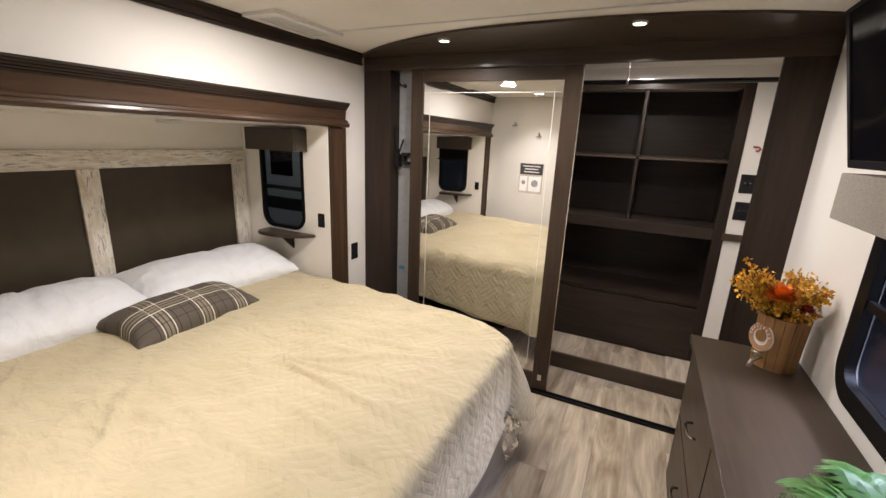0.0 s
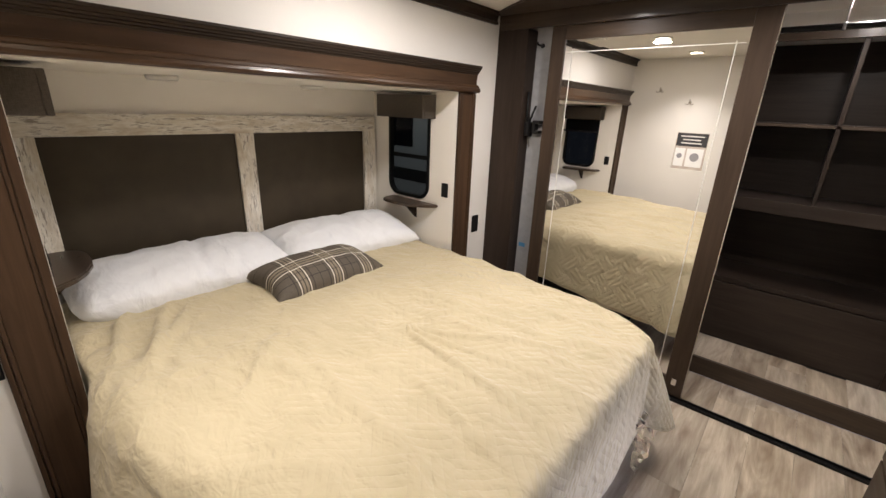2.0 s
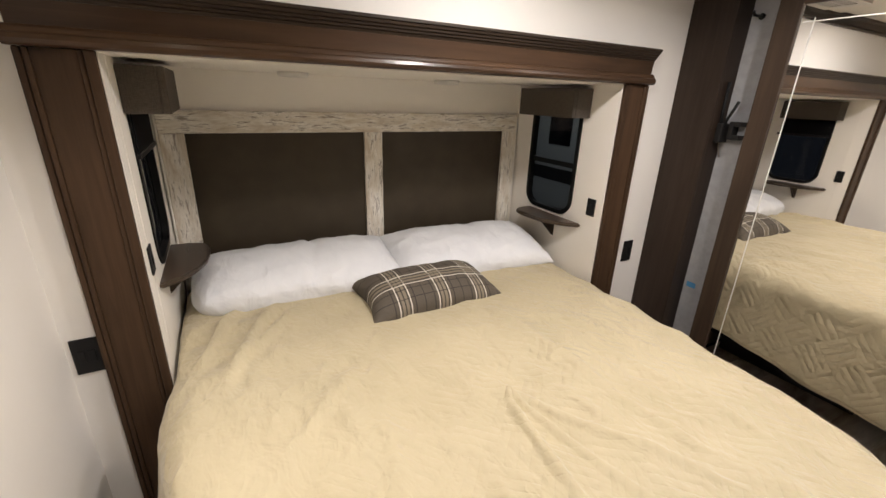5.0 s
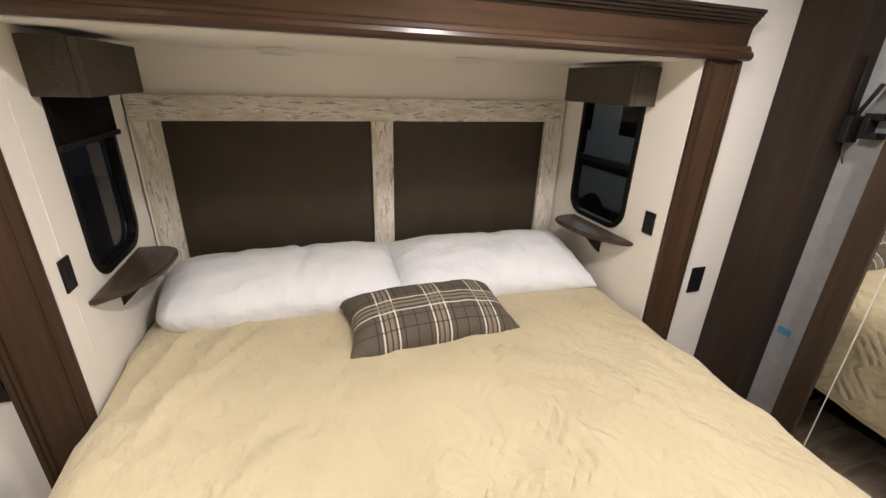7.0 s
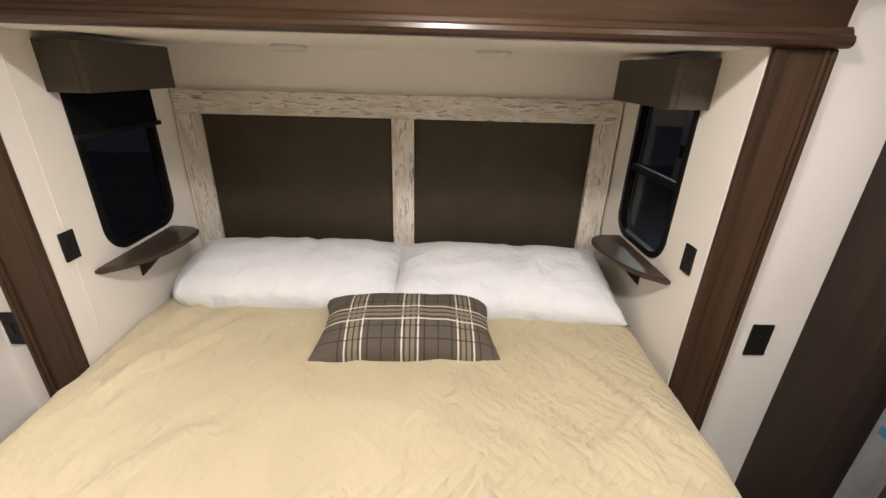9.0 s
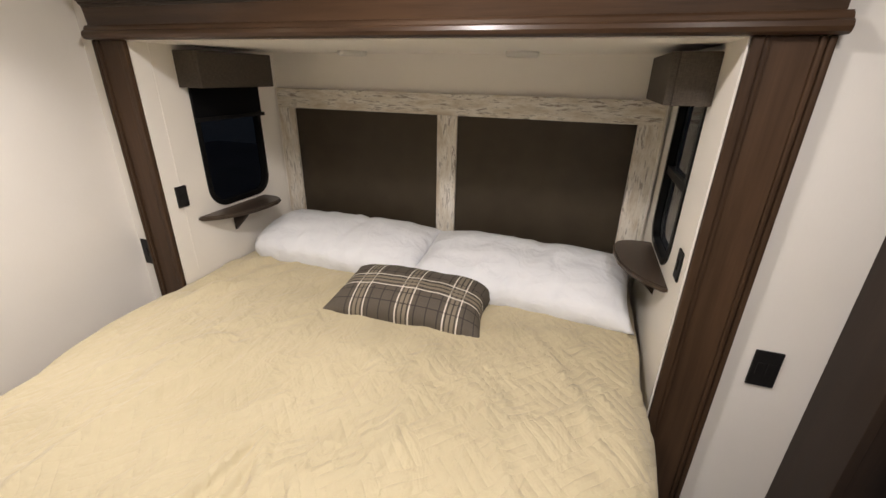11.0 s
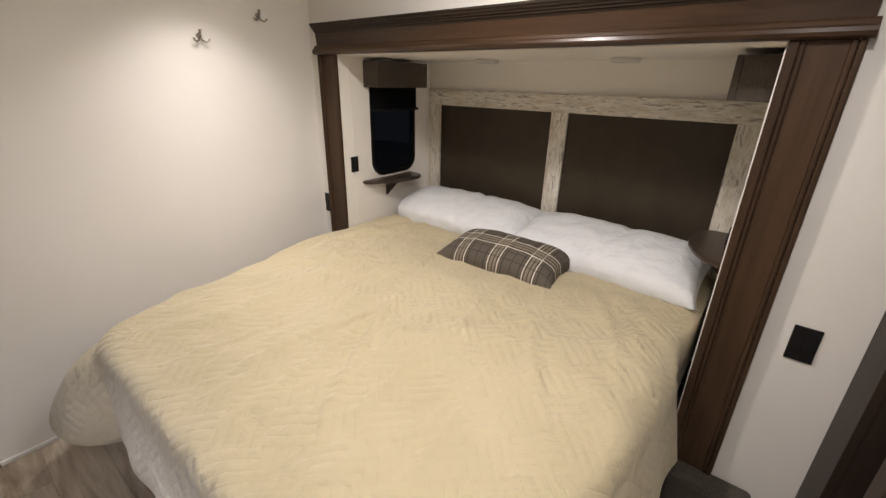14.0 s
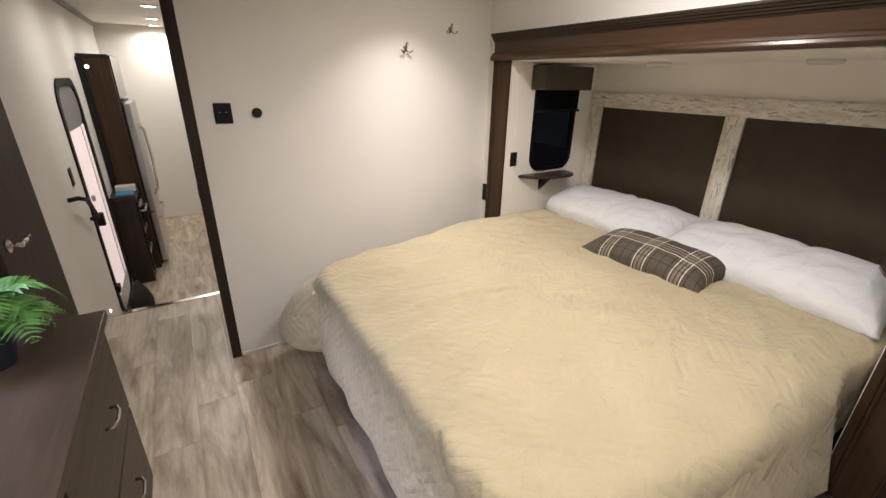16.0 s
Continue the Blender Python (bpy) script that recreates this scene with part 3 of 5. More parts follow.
structure("corner_bead", box((0.640, SL0 + 0.0002, 0.70), (0.6435, SL0 + 0.002, 1.588), 0.0006), LINING, "thin cream joint strip on the slide wall", "trim")

# doorway trim
jamb = structure("door_trim", box((2.350, BACK - 0.065, 0.0), (2.398, BACK + 0.014, 1.95), 0.003), DARK_Z, "dark stained jamb of the bedroom doorway", "trim")
structure("door_head_trim", box((2.350, BACK - 0.065, 1.95), (X1, BACK + 0.014, 1.99), 0.003), DARK_X, "dark stained head of the bedroom doorway", "trim")
part("strike_plate", box((2.398, BACK - 0.03, 0.93), (2.4005, BACK - 0.005, 0.99)), CHROME, jamb, "small bright strike plate")


def window(name, place, hole, r, label, sash=0.5, wide=0.016, glass=None):
    """Black frame flanged over a rounded hole, with a tinted pane and a crossbar."""
    a0, b0, a1, b1 = hole
    w = empty(name, place(0, 0, 0), label, "window", kind="structure")
    inv = Matrix.Translation(place(0, 0, 0)).inverted()

    def put(bm):
        bmesh.ops.transform(bm, matrix=inv, verts=bm.verts)
        return bm
    part("window_frame", put(plate(rounded(a0 - 0.006, b0 - 0.006, a1 + 0.006, b1 + 0.006, r + 0.006), [rounded(a0 + wide, b0 + wide, a1 - wide, b1 - wide, max(r - wide, 0.03))], 0.03,
                             lambda a, b, c: place(a, b, -0.006 + c))), FRAME_BLACK, w, "black moulded frame")
    pane = part("pane", put(plate(rounded(a0 + 0.012, b0 + 0.012, a1 - 0.012, b1 - 0.012, r - 0.012), [], 0.004, lambda a, b, c: place(a, b, 0.016 + c))), glass or GLASS, w, "tinted glass")
    pane.visible_shadow = False
    mid = b0 + (b1 - b0) * sash
    if sash:
        part("crossbar", put(plate(rect(a0 + 0.017, mid, a1 - 0.017, mid + 0.026), [], 0.014, lambda a, b, c: place(a, b, c))), FRAME_BLACK, w)
    return w


window("window_1", lambda a, b, c: (a, SL0 - c, b), HOLE, 0.085, "narrow dark window with rounded corners in the slide", 0)
window("window_2", lambda a, b, c: (a, SL1 + c, b), HOLE, 0.085, "narrow dark window with rounded corners in the slide", 0.42)
window("window_3", lambda a, b, c: (X1 + c, a, b), WIN, 0.11, "large dark window with a black rounded frame over the dresser", 0.45, 0.055, CLEARER)
shade = thing("roller_shade", box((0.130, SL0 + 0.008, 1.315), (0.51, SL0 + 0.012, 1.53)), SHADE, "black night shade pulled part way down a window", "blind")
part("bottom_bar", box((0.112, SL0 + 0.004, 1.303), (0.516, SL0 + 0.016, 1.319), 0.003), BLACK, shade)

# ---- wardrobe ----
wardrobe = empty("wardrobe_front", (1.9, FRONT - 0.03, 0), "dark laminate wardrobe surround with bowed soffit", "wardrobe", kind="structure")


def at_wardrobe(bm):
    bmesh.ops.transform(bm, matrix=Matrix.Translation((-1.9, -(FRONT - 0.03), 0)), verts=bm.verts)
    return bm


def bow(x):
    return 0.864 + 0.44 * abs((x - 2.05) / 1.35) ** 2.4


curve = [(X0 + (X1 - X0) * k / 40, bow(X0 + (X1 - X0) * k / 40)) for k in range(41)]
part("soffit", at_wardrobe(plate(curve + [(X1, FRONT - 0.002), (X0, FRONT - 0.002)], [], 0.012, lambda a, b, c: (a, b, CEIL - 0.013 + c))), DARK_X, wardrobe, "glossy dark soffit panel with a bowed edge")
part("header", at_wardrobe(box((X0, FRONT - 0.015, 1.955), (X1, FRONT + 0.008, CEIL - 0.013), 0.002)), DARK_X, wardrobe)
part("post", at_wardrobe(box((X0, FRONT - 0.015, 0.0), (0.905, FRONT + 0.006, 1.955), 0.002)), DARK_Z, wardrobe)
part("post_return", at_wardrobe(box((0.884, FRONT + 0.0062, 0.0), (0.904, 1.4545, 1.955), 0.001)), DARK_Z, wardrobe, "dark side of the post")
part("post", at_wardrobe(box((2.915, FRONT - 0.015, 0.0), (X1, FRONT + 0.006, 1.955), 0.002)), DARK_Z, wardrobe)
part("floor_track", at_wardrobe(merge(box((0.906, FRONT - 0.018, 0.0), (2.915, FRONT - 0.008, 0.014), 0.002), merge(box((0.906, FRONT - 0.008, 0.0), (2.915, FRONT + 0.02, 0.004)), box((0.906, FRONT + 0.02, 0.0), (2.915, FRONT + 0.03, 0.014), 0.002)))),
     BLACK_METAL, wardrobe, "black metal floor track")

FRONT += 0.012
D0, D1, DT, DB = 1.045, 2.082, 1.975, 0.018
door = empty("sliding_mirror_door", (1.57, FRONT, 0.0), "dark-framed sliding wardrobe door with a bevelled mirror", "sliding door")


def at_door(bm):
    bmesh.ops.transform(bm, matrix=Matrix.Translation((-1.57, -FRONT, 0)), verts=bm.verts)
    return bm


ST, SL, RT, RB = 0.095, 0.083, 1.885, 0.125
part("stile", at_door(box((D0, FRONT, DB), (D0 + SL, FRONT + 0.028, DT), 0.003)), DOORFRAME_Z, door)
part("stile", at_door(box((D1 - ST, FRONT, DB), (D1, FRONT + 0.028, DT), 0.003)), DOORFRAME_Z, door)
part("rail", at_door(box((D0 + SL, FRONT + 0.001, RT), (D1 - ST, FRONT + 0.027, DT), 0.002)), DOORFRAME_X, door)
part("rail", at_door(box((D0 + SL, FRONT + 0.001, DB), (D1 - ST, FRONT + 0.027, RB), 0.002)), DOORFRAME_X, door)


def bevelled_mirror(x0, z0, x1, z1, y, inset):
    b = bmesh.new()
    outer = [b.verts.new((x, y + 0.0002, z)) for x, z in rect(x0, z0, x1, z1)]
    inner = [b.verts.new((x, y, z)) for x, z in rect(x0 + inset, z0 + inset, x1 - inset, z1 - inset)]
    rear = [b.verts.new((x, y + 0.008, z)) for x, z in rect(x0, z0, x1, z1)]
    b.faces.new(inner)
    b.faces.new(rear)
    for k in range(4):
        b.faces.new((outer[k], outer[(k + 1) % 4], inner[(k + 1) % 4], inner[k]))
        b.faces.new((outer[k], outer[(k + 1) % 4], rear[(k + 1) % 4], rear[k]))
    return finish(b)


part("mirror", at_door(bevelled_mirror(D0 + SL, RB, D1 - ST, RT, FRONT + 0.010, 0.045)), MIRROR, door, "silvered mirror with bevelled edge")
for x0, z0, x1, z1 in ((D0 + SL + 0.045, RB + 0.05, D0 + SL + 0.0485, RT - 0.05), (D1 - ST - 0.0485, RB + 0.05, D1 - ST - 0.045, RT - 0.05), (D0 + SL + 0.01, RT - 0.064, D1 - ST - 0.01, RT - 0.060)):
    part("bevel_line", at_door(box((x0, FRONT + 0.0085, z0), (x1, FRONT + 0.0098, z1))), GROOVE, door, "bright ground line in the mirror")
part("edge_strip", at_door(box((D1, FRONT + 0.002, DB), (D1 + 0.004, FRONT + 0.024, DT))), CHROME, door, "thin bright metal edge")
part("finger_pull", at_door(box((D1 - 0.062, FRONT - 0.004, 0.085), (D1 - 0.038, FRONT, 0.125), 0.001)), CHROME, door, "small bright corner guide")
CARD = material("tan_card", (0.46, 0.39, 0.32), 0.5, build=speckled((0.40, 0.33, 0.27), (0.52, 0.45, 0.38), 30, 0.0))
sign = thing("mirror_sticker", box((1.785, FRONT + 0.0075, 1.262), (1.922, FRONT + 0.009, 1.435)), CARD, "printed appliance leaflet stuck to the mirror", "leaflet")
part("title_block", box((1.788, FRONT + 0.0065, 1.372), (1.920, FRONT + 0.0078, 1.433)), PRINT_DARK, sign, "dark heading block")
for k, (a, b) in enumerate(((1.803, 1.905), (1.815, 1.893), (1.810, 1.898))):
    part("text_bar", box((a, FRONT + 0.0058, 1.416 - 0.016 * k), (b, FRONT + 0.0068, 1.4215 - 0.016 * k)), PAPER, sign, "pale line of print")
for cx, cz, r, w in ((1.812, 1.325, 0.012, 0.022), (1.878, 1.322, 0.020, 0.036)):
    part("picture", box((cx - w, FRONT + 0.0062, 1.275), (cx + w, FRONT + 0.0078, 1.362)), WHITE, sign, "pale picture of a machine")
    part("picture_drum", cylinder(r, r, 0.0015, 20, Matrix.Translation((cx, FRONT + 0.0058, cz)) @ pose(0, 0, 0, 90)), PRINT_GREY, sign, "grey round door of the machine")

# shelving at the back of the wardrobe
CF = 2.10
shelf_unit = empty("wardrobe_shelving", (2.44, CF, 0.11), "near-black wood shelving with open compartments", "shelving")


def at_shelf(bm):
    bmesh.ops.transform(bm, matrix=Matrix.Translation((-2.44, -CF, -0.11)), verts=bm.verts)
    return bm


part("side_panel", at_shelf(box((1.72, CF + 0.02, 0.11), (1.74, DEEP - 0.01, 1.95))), SHELF_X, shelf_unit)
part("side_panel", at_shelf(box((2.935, CF + 0.02, 0.11), (2.955, DEEP - 0.01, 1.95))), SHELF_X, shelf_unit)
part("back_panel", at_shelf(box((1.74, DEEP - 0.03, 0.11), (2.935, DEEP - 0.012, 1.95))), SHELF_X, shelf_unit)
part("face_stile", at_shelf(box((2.90, CF, 0.11), (2.962, CF + 0.02, 1.955), 0.002)), DARK_Z, shelf_unit)
part("face_stile", at_shelf(box((1.70, CF, 0.11), (1.76, CF + 0.02, 1.955), 0.002)), DARK_Z, shelf_unit)
part("face_rail", at_shelf(box((1.76, CF, 1.915), (2.90, CF + 0.02, 1.955), 0.002)), DARK_X, shelf_unit)
part("shelf", at_shelf(box((1.74, CF + 0.03, 1.478), (2.935, DEEP - 0.03, 1.496), 0.001)), SHELF_X, shelf_unit)
part("shelf_edge", at_shelf(box((1.76, CF + 0.024, 1.476), (2.93, CF + 0.0295, 1.490))), DARK_X, shelf_unit, "lighter front edging")
part("divider", at_shelf(box((2.372, CF + 0.03, 1.06), (2.390, DEEP - 0.03, 1.915), 0.001)), SHELF_X, shelf_unit)
part("divider_edge", at_shelf(box((2.371, CF + 0.024, 1.20), (2.391, CF + 0.0295, 1.915))), DARK_Z, shelf_unit, "lighter front edging")
part("shelf", at_shelf(box((1.74, CF + 0.03, 1.000), (2.935, DEEP - 0.03, 1.05), 0.002)), SHELF_X, shelf_unit)
part("face_rail", at_shelf(box((1.76, CF + 0.004, 0.985), (2.90, CF + 0.022, 1.06), 0.002)), SHELF_X, shelf_unit)
part("shelf", at_shelf(box((1.74, CF + 0.03, 0.50), (2.935, DEEP - 0.03, 0.53), 0.002)), SHELF_X, shelf_unit)
part("lower_panel", at_shelf(box((1.76, CF + 0.006, 0.112), (2.90, CF + 0.02, 0.499), 0.002)), SHELF_X, shelf_unit)
structure("closet_filler", box((2.962, CF + 0.005, 0.108), (X1, CF + 0.02, 1.955)), WALL, "off-white filler panel beside the shelving", "wall")
structure("closet_bulkhead", box((X0, CF + 0.005, 1.957), (X1, CF + 0.02, CEIL)), WALL, "off-white panel above the shelving", "wall")
# The shade between post and mirror door is put into this panel's grey.
structure("closet_panel", merge(box((X0, 1.455, 0.0), (1.72, 1.475, CEIL)), box((1.70, 1.476, 0.108), (1.72, 2.1, CEIL))), GREY_PANEL, "wall panel behind the mirror door, greyed for the shade in the gap", "wall")
structure("closet_bar", box((2.95, CF - 0.012, 0.995), (X1, CF + 0.004, 1.04), 0.002), DARK_X, "dark horizontal rail beside the shelving", "trim")
rod = thing("hanging_rod", tube([(X0 + 0.002, 1.66, 1.905), (X1 - 0.002, 1.66, 1.905)], 0.0125, 14), BLACK_METAL, "dark bronze clothes rod below the wardrobe ceiling", "rod")
part("hanger_bracket", merge(tube([(2.28, 1.66, CEIL - 0.001), (2.28, 1.66, 1.917)], 0.004, 8), cylinder(0.018, 0.018, 0.012, 16, Matrix.Translation((2.28, 1.66, 1.905)) @ pose(0, 0, 0, 0, 90))), STEEL, rod, "steel drop bracket")


def coat_hook(label, at, length=0.05, mat=BLACK_METAL):
    b = cylinder(0.013, 0.013, 0.005, 16, pose(0, 0, 0, 90))
    tube([(0, -0.002, 0), (0, -length, 0.0), (0, -length - 0.01, 0.012)], 0.006, 8, b)
    return thing("hook", b, mat, label, "hook", at=at)


coat_hook("black peg on the wardrobe panel", pose(0.945, 1.455, 1.875), 0.06)
wires = thing("cable_bundle", tube([(0.914, 1.41, 1.40), (0.910, 1.405, 1.50), (0.912, 1.40, 1.615)], 0.0065, 8), RUBBER, "black cables sprouting from a bracket", "cable")
part("cable", tube([(0.916, 1.41, 1.385), (0.940, 1.405, 1.46), (0.972, 1.40, 1.535)], 0.0065, 8), RUBBER, wires)
part("cable", tube([(0.918, 1.42, 1.37), (0.915, 1.43, 1.33), (0.922, 1.445, 1.285)], 0.0022, 8), BRONZE, wires, "thin pale wire")
part("bracket", box((0.9055, 1.39, 1.355), (0.934, 1.4545, 1.440), 0.006), BLACK, wires)
part("bracket", box((0.952, 1.405, 1.372), (0.972, 1.4545, 1.450), 0.004), BLACK, wires)
for z in (1.372, 1.430):
    part("bracket_arm", box((0.9722, 1.405, z), (1.004, 1.4545, z + 0.020), 0.003), BLACK, wires)
thing("tape_scrap", box((0.918, 1.4535, 0.612), (0.965, 1.4549, 0.640)), TAPE, "scrap of blue masking tape on the wall", "tape")


def plate_switch(name, at, w, h, label, rockers=2, category="switch", mat=BLACK):
    """Plate lying in x and z, facing -y."""
    ob = thing(name, box((-w / 2, -0.006, -h / 2), (w / 2, 0, h / 2), 0.003), mat, label, category, at=at)
    for k in range(rockers):
        x = (k - (rockers - 1) / 2) * w * 0.36
        part("rocker", box((x - w * 0.13, -0.009, -h * 0.17), (x + w * 0.13, -0.005, h * 0.17), 0.0015), BLACK_METAL if category == "switch" else BLACK, ob)
        if category == "switch":
            part("mark", box((x - w * 0.03, -0.0096, h * 0.03), (x + w * 0.03, -0.0088, h * 0.08)), PAPER, ob, "small pale printed mark")
    return ob


plate_switch("light_switch", pose(3.02, CF + 0.004, 1.36), 0.075, 0.115, "black double light switch in the wardrobe", 2)
plate_switch("light_switch", pose(3.02, CF + 0.004, 1.19), 0.075, 0.115, "black double light switch in the wardrobe", 2)
red_hook = thing("magnet", tube([(-0.02, 0, 0.012), (0.008, 0, 0.012), (0.018, 0, 0), (0.008, 0, -0.012), (-0.004, 0, -0.012)], 0.005, 8), RED, "small dark red hook on the white panel", "hook", at=pose(3.03, CF - 0.001, 1.57))

# ---- lights ----


def ceiling_light(x, y, z, r, lit, label, group, tall=1.0):
    ob = empty("ceiling_light", (x, y, z), label, "ceiling light", group=group)
    rim = bmesh.new()
    prof = [(q * r, -h * tall) for q, h in ((1, 0), (1, 0.006), (0.92, 0.011), (0.80, 0.010), (0.78, 0.004), (0.78, 0))]
    rings = [[rim.verts.new((q * math.cos(t), q * math.sin(t), h)) for q, h in prof] for t in [2 * math.pi * k / 32 for k in range(32)]]
    for k in range(32):
        for j in range(len(prof)):
            n = (j + 1) % len(prof)
            rim.faces.new((rings[k][j], rings[k][n], rings[(k + 1) % 32][n], rings[(k + 1) % 32][j])).smooth = True
    part("trim_ring", finish(rim), WHITE, ob)
    part("lens", cylinder(r * 0.77, r * 0.77, 0.004, 32, Matrix.Translation((0, 0, -0.006))), LENS if lit else LENS_OFF, ob, "glowing lens" if lit else "unlit lens")
    return ob


for x, y in ROOM_LIGHTS:
    ceiling_light(x, y, CEIL, 0.062, True, "lit round white ceiling light", "ceiling lights")
for x, y in SPOTS:
    ceiling_light(x, y, CEIL - 0.013, 0.03, True, "small lit spot in the dark soffit", "soffit spots")
# Fixture for the added wardrobe light, hidden above the header.
ceiling_light(*HIDDEN_CLOSET_LIGHT, CEIL, 0.045, True, "small lit round light, added unseen in the wardrobe ceiling", "")
# The nearest of the four is the added, unseen one.
for x, y in HALL_LIGHTS:
    ceiling_light(x, y, CEIL, 0.07, True, "lit round ceiling light in the living area", "hall lights")
for y in (-0.34, 0.385):
    ceiling_light(0.14, y, 1.59, 0.062, False, "round white light, switched off, in the slide ceiling", "slide lights", 1.7)

vent = empty("ceiling_vent", (0.855, 0.60, CEIL), "cream slotted ceiling air vent", "vent")
part("frame", plate(rect(-0.10, -0.22, 0.10, 0.22), [rect(-0.062, -0.17, 0.062, 0.17)], 0.016, lambda a, b, c: (a, b, c - 0.0165)), WHITE, vent)
# Near-black sheet carries the shade that lies between the slats.
part("backing", box((-0.06, -0.165, -0.003), (0.06, 0.165, -0.001)), VENT_SHADE, vent, "dark sheet painted as the shadow behind the slots")
for k in range(22):
    y = -0.155 + k * 0.0148
    part("slat", box((-0.062, y, -0.014), (0.062, y + 0.005, -0.006)), WHITE, vent)
part("bar", box((-0.004, -0.17, -0.0155), (0.004, 0.17, -0.0145)), WHITE, vent)

# ---- bed slide: headboard, bed, shelves ----
headboard = empty("headboard", (0.0, 0.04, 0.45), "padded dark brown headboard in a distressed whitewashed wood frame", "headboard")


def at_head(bm):
    bmesh.ops.transform(bm, matrix=Matrix.Translation((0.0, -0.04, -0.45)), verts=bm.verts)
    return bm


part("top_rail", at_head(box((HEAD + 0.001, -0.868, 1.335), (0.004, 0.938, 1.428), 0.003)), WHITEWASH_Y, headboard)
for y0, y1 in ((-0.868, -0.776), (0.0, 0.094), (0.846, 0.938)):
    part("stile", at_head(box((HEAD + 0.001, y0, 0.45), (0.003, y1, 1.335), 0.003)), WHITEWASH_Z, headboard)
for y0, y1 in ((-0.776, 0.0), (0.094, 0.846)):
    pad = bmesh.new()
    n = 14
    grid = [[pad.verts.new((-0.013 + 0.010 * (max(0, 1 - abs(2 * i / n - 1) ** 8) * max(0, 1 - abs(2 * j / n - 1) ** 8)) ** 0.5, y0 + (y1 - y0) * i / n, 0.45 + 0.885 * j / n)) for j in range(n + 1)] for i in range(n + 1)]
    for i in range(n):
        for j in range(n):
            pad.faces.new((grid[i][j], grid[i + 1][j], grid[i + 1][j + 1], grid[i][j + 1])).smooth = True
    part("padded_panel", at_head(finish(pad)), LEATHER, headboard, "dark brown leatherette panel")
part("edge_cord", at_head(tube([(0.002, -0.872, 0.5), (0.002, -0.872, 1.43)], 0.004, 6)), LINING, headboard)
part("edge_cord", at_head(tube([(0.002, 0.942, 0.5), (0.002, 0.942, 1.43)], 0.004, 6)), LINING, headboard)

BED_TOP = 0.672
bed = empty("bed", (1.0, 0.04, 0.15), "wide bed on a black base with mattress", "bed")


def at_bed(bm):
    bmesh.ops.transform(bm, matrix=Matrix.Translation((-1.0, -0.04, -0.15)), verts=bm.verts)
    return bm


def taper(x, y):
    """How much narrower the bed is at x than at its head, on either side of its middle line."""
    if y > 0.04:
        return 0.125 * max(0.0, min(1.0, (x - 0.55) / 1.35))
    return 0.20 * max(0.0, min(1.0, (x - 0.95) / 0.95))


base_out = [(0.03, 0.86)] + [(x, y) for x, y in [(1.62 + 0.28 * math.sin(radians(a)), 0.58 + 0.28 * math.cos(radians(a))) for a in range(0, 91, 15)]] + \
           [(1.62 + 0.28 * math.cos(radians(a)), -0.50 - 0.28 * math.sin(radians(a))) for a in range(0, 91, 15)] + [(0.03, -0.78)]
part("bed_base", at_bed(plate([(x - 0.03, 0.04 + (y - 0.04) * 0.93 * (1 - taper(x, y))) for x, y in base_out], [], 0.22, lambda a, b, c: (a, b, 0.15 + c))), BASE_FABRIC, bed, "black fabric base")
legs_box = box((0.85, -0.55, 0.0), (1.55, 0.62, 0.15))
part("plinth", at_bed(legs_box), BASE_FABRIC, bed, "dark recessed plinth")
mat_out = [(x, 0.04 + (y - 0.04) * 0.94 * (1 - taper(x, y))) for x, y in base_out]
part("mattress", at_bed(plate(mat_out, [], 0.26, lambda a, b, c: (a, b, 0.37 + c))), WHITE, bed, "white mattress")


FOLDS = [(0.42, -0.52, 0.95, -0.78, 0.026, 0.020), (0.36, -0.64, 0.75, -0.82, 0.030, 0.018), (0.50, -0.45, 0.85, -0.78, 0.020, 0.020),
         (0.78, 0.05, 1.95, -0.06, 0.017, 0.013), (0.85, 0.27, 1.75, 0.36, 0.019, 0.014), (0.9, 0.42, 1.5, 0.78, 0.016, 0.014), (0.75, -0.2, 1.35, -0.66, 0.014, 0.016),
         (0.55, 0.55, 1.15, 0.84, 0.017, 0.013), (1.0, -0.1, 1.9, 0.36, 0.014, 0.016), (1.2, 0.5, 1.85, 0.56, 0.012, 0.013), (0.95, -0.3, 1.85, -0.42, 0.011, 0.015),
         (0.80, 0.12, 1.55, 0.22, 0.013, 0.010), (1.05, 0.02, 1.93, 0.10, 0.013, 0.010), (0.70, 0.36, 1.10, 0.62, 0.013, 0.011), (0.62, 0.62, 0.95, 0.86, 0.012, 0.010), (1.35, -0.18, 1.92, -0.24, 0.010, 0.011)]


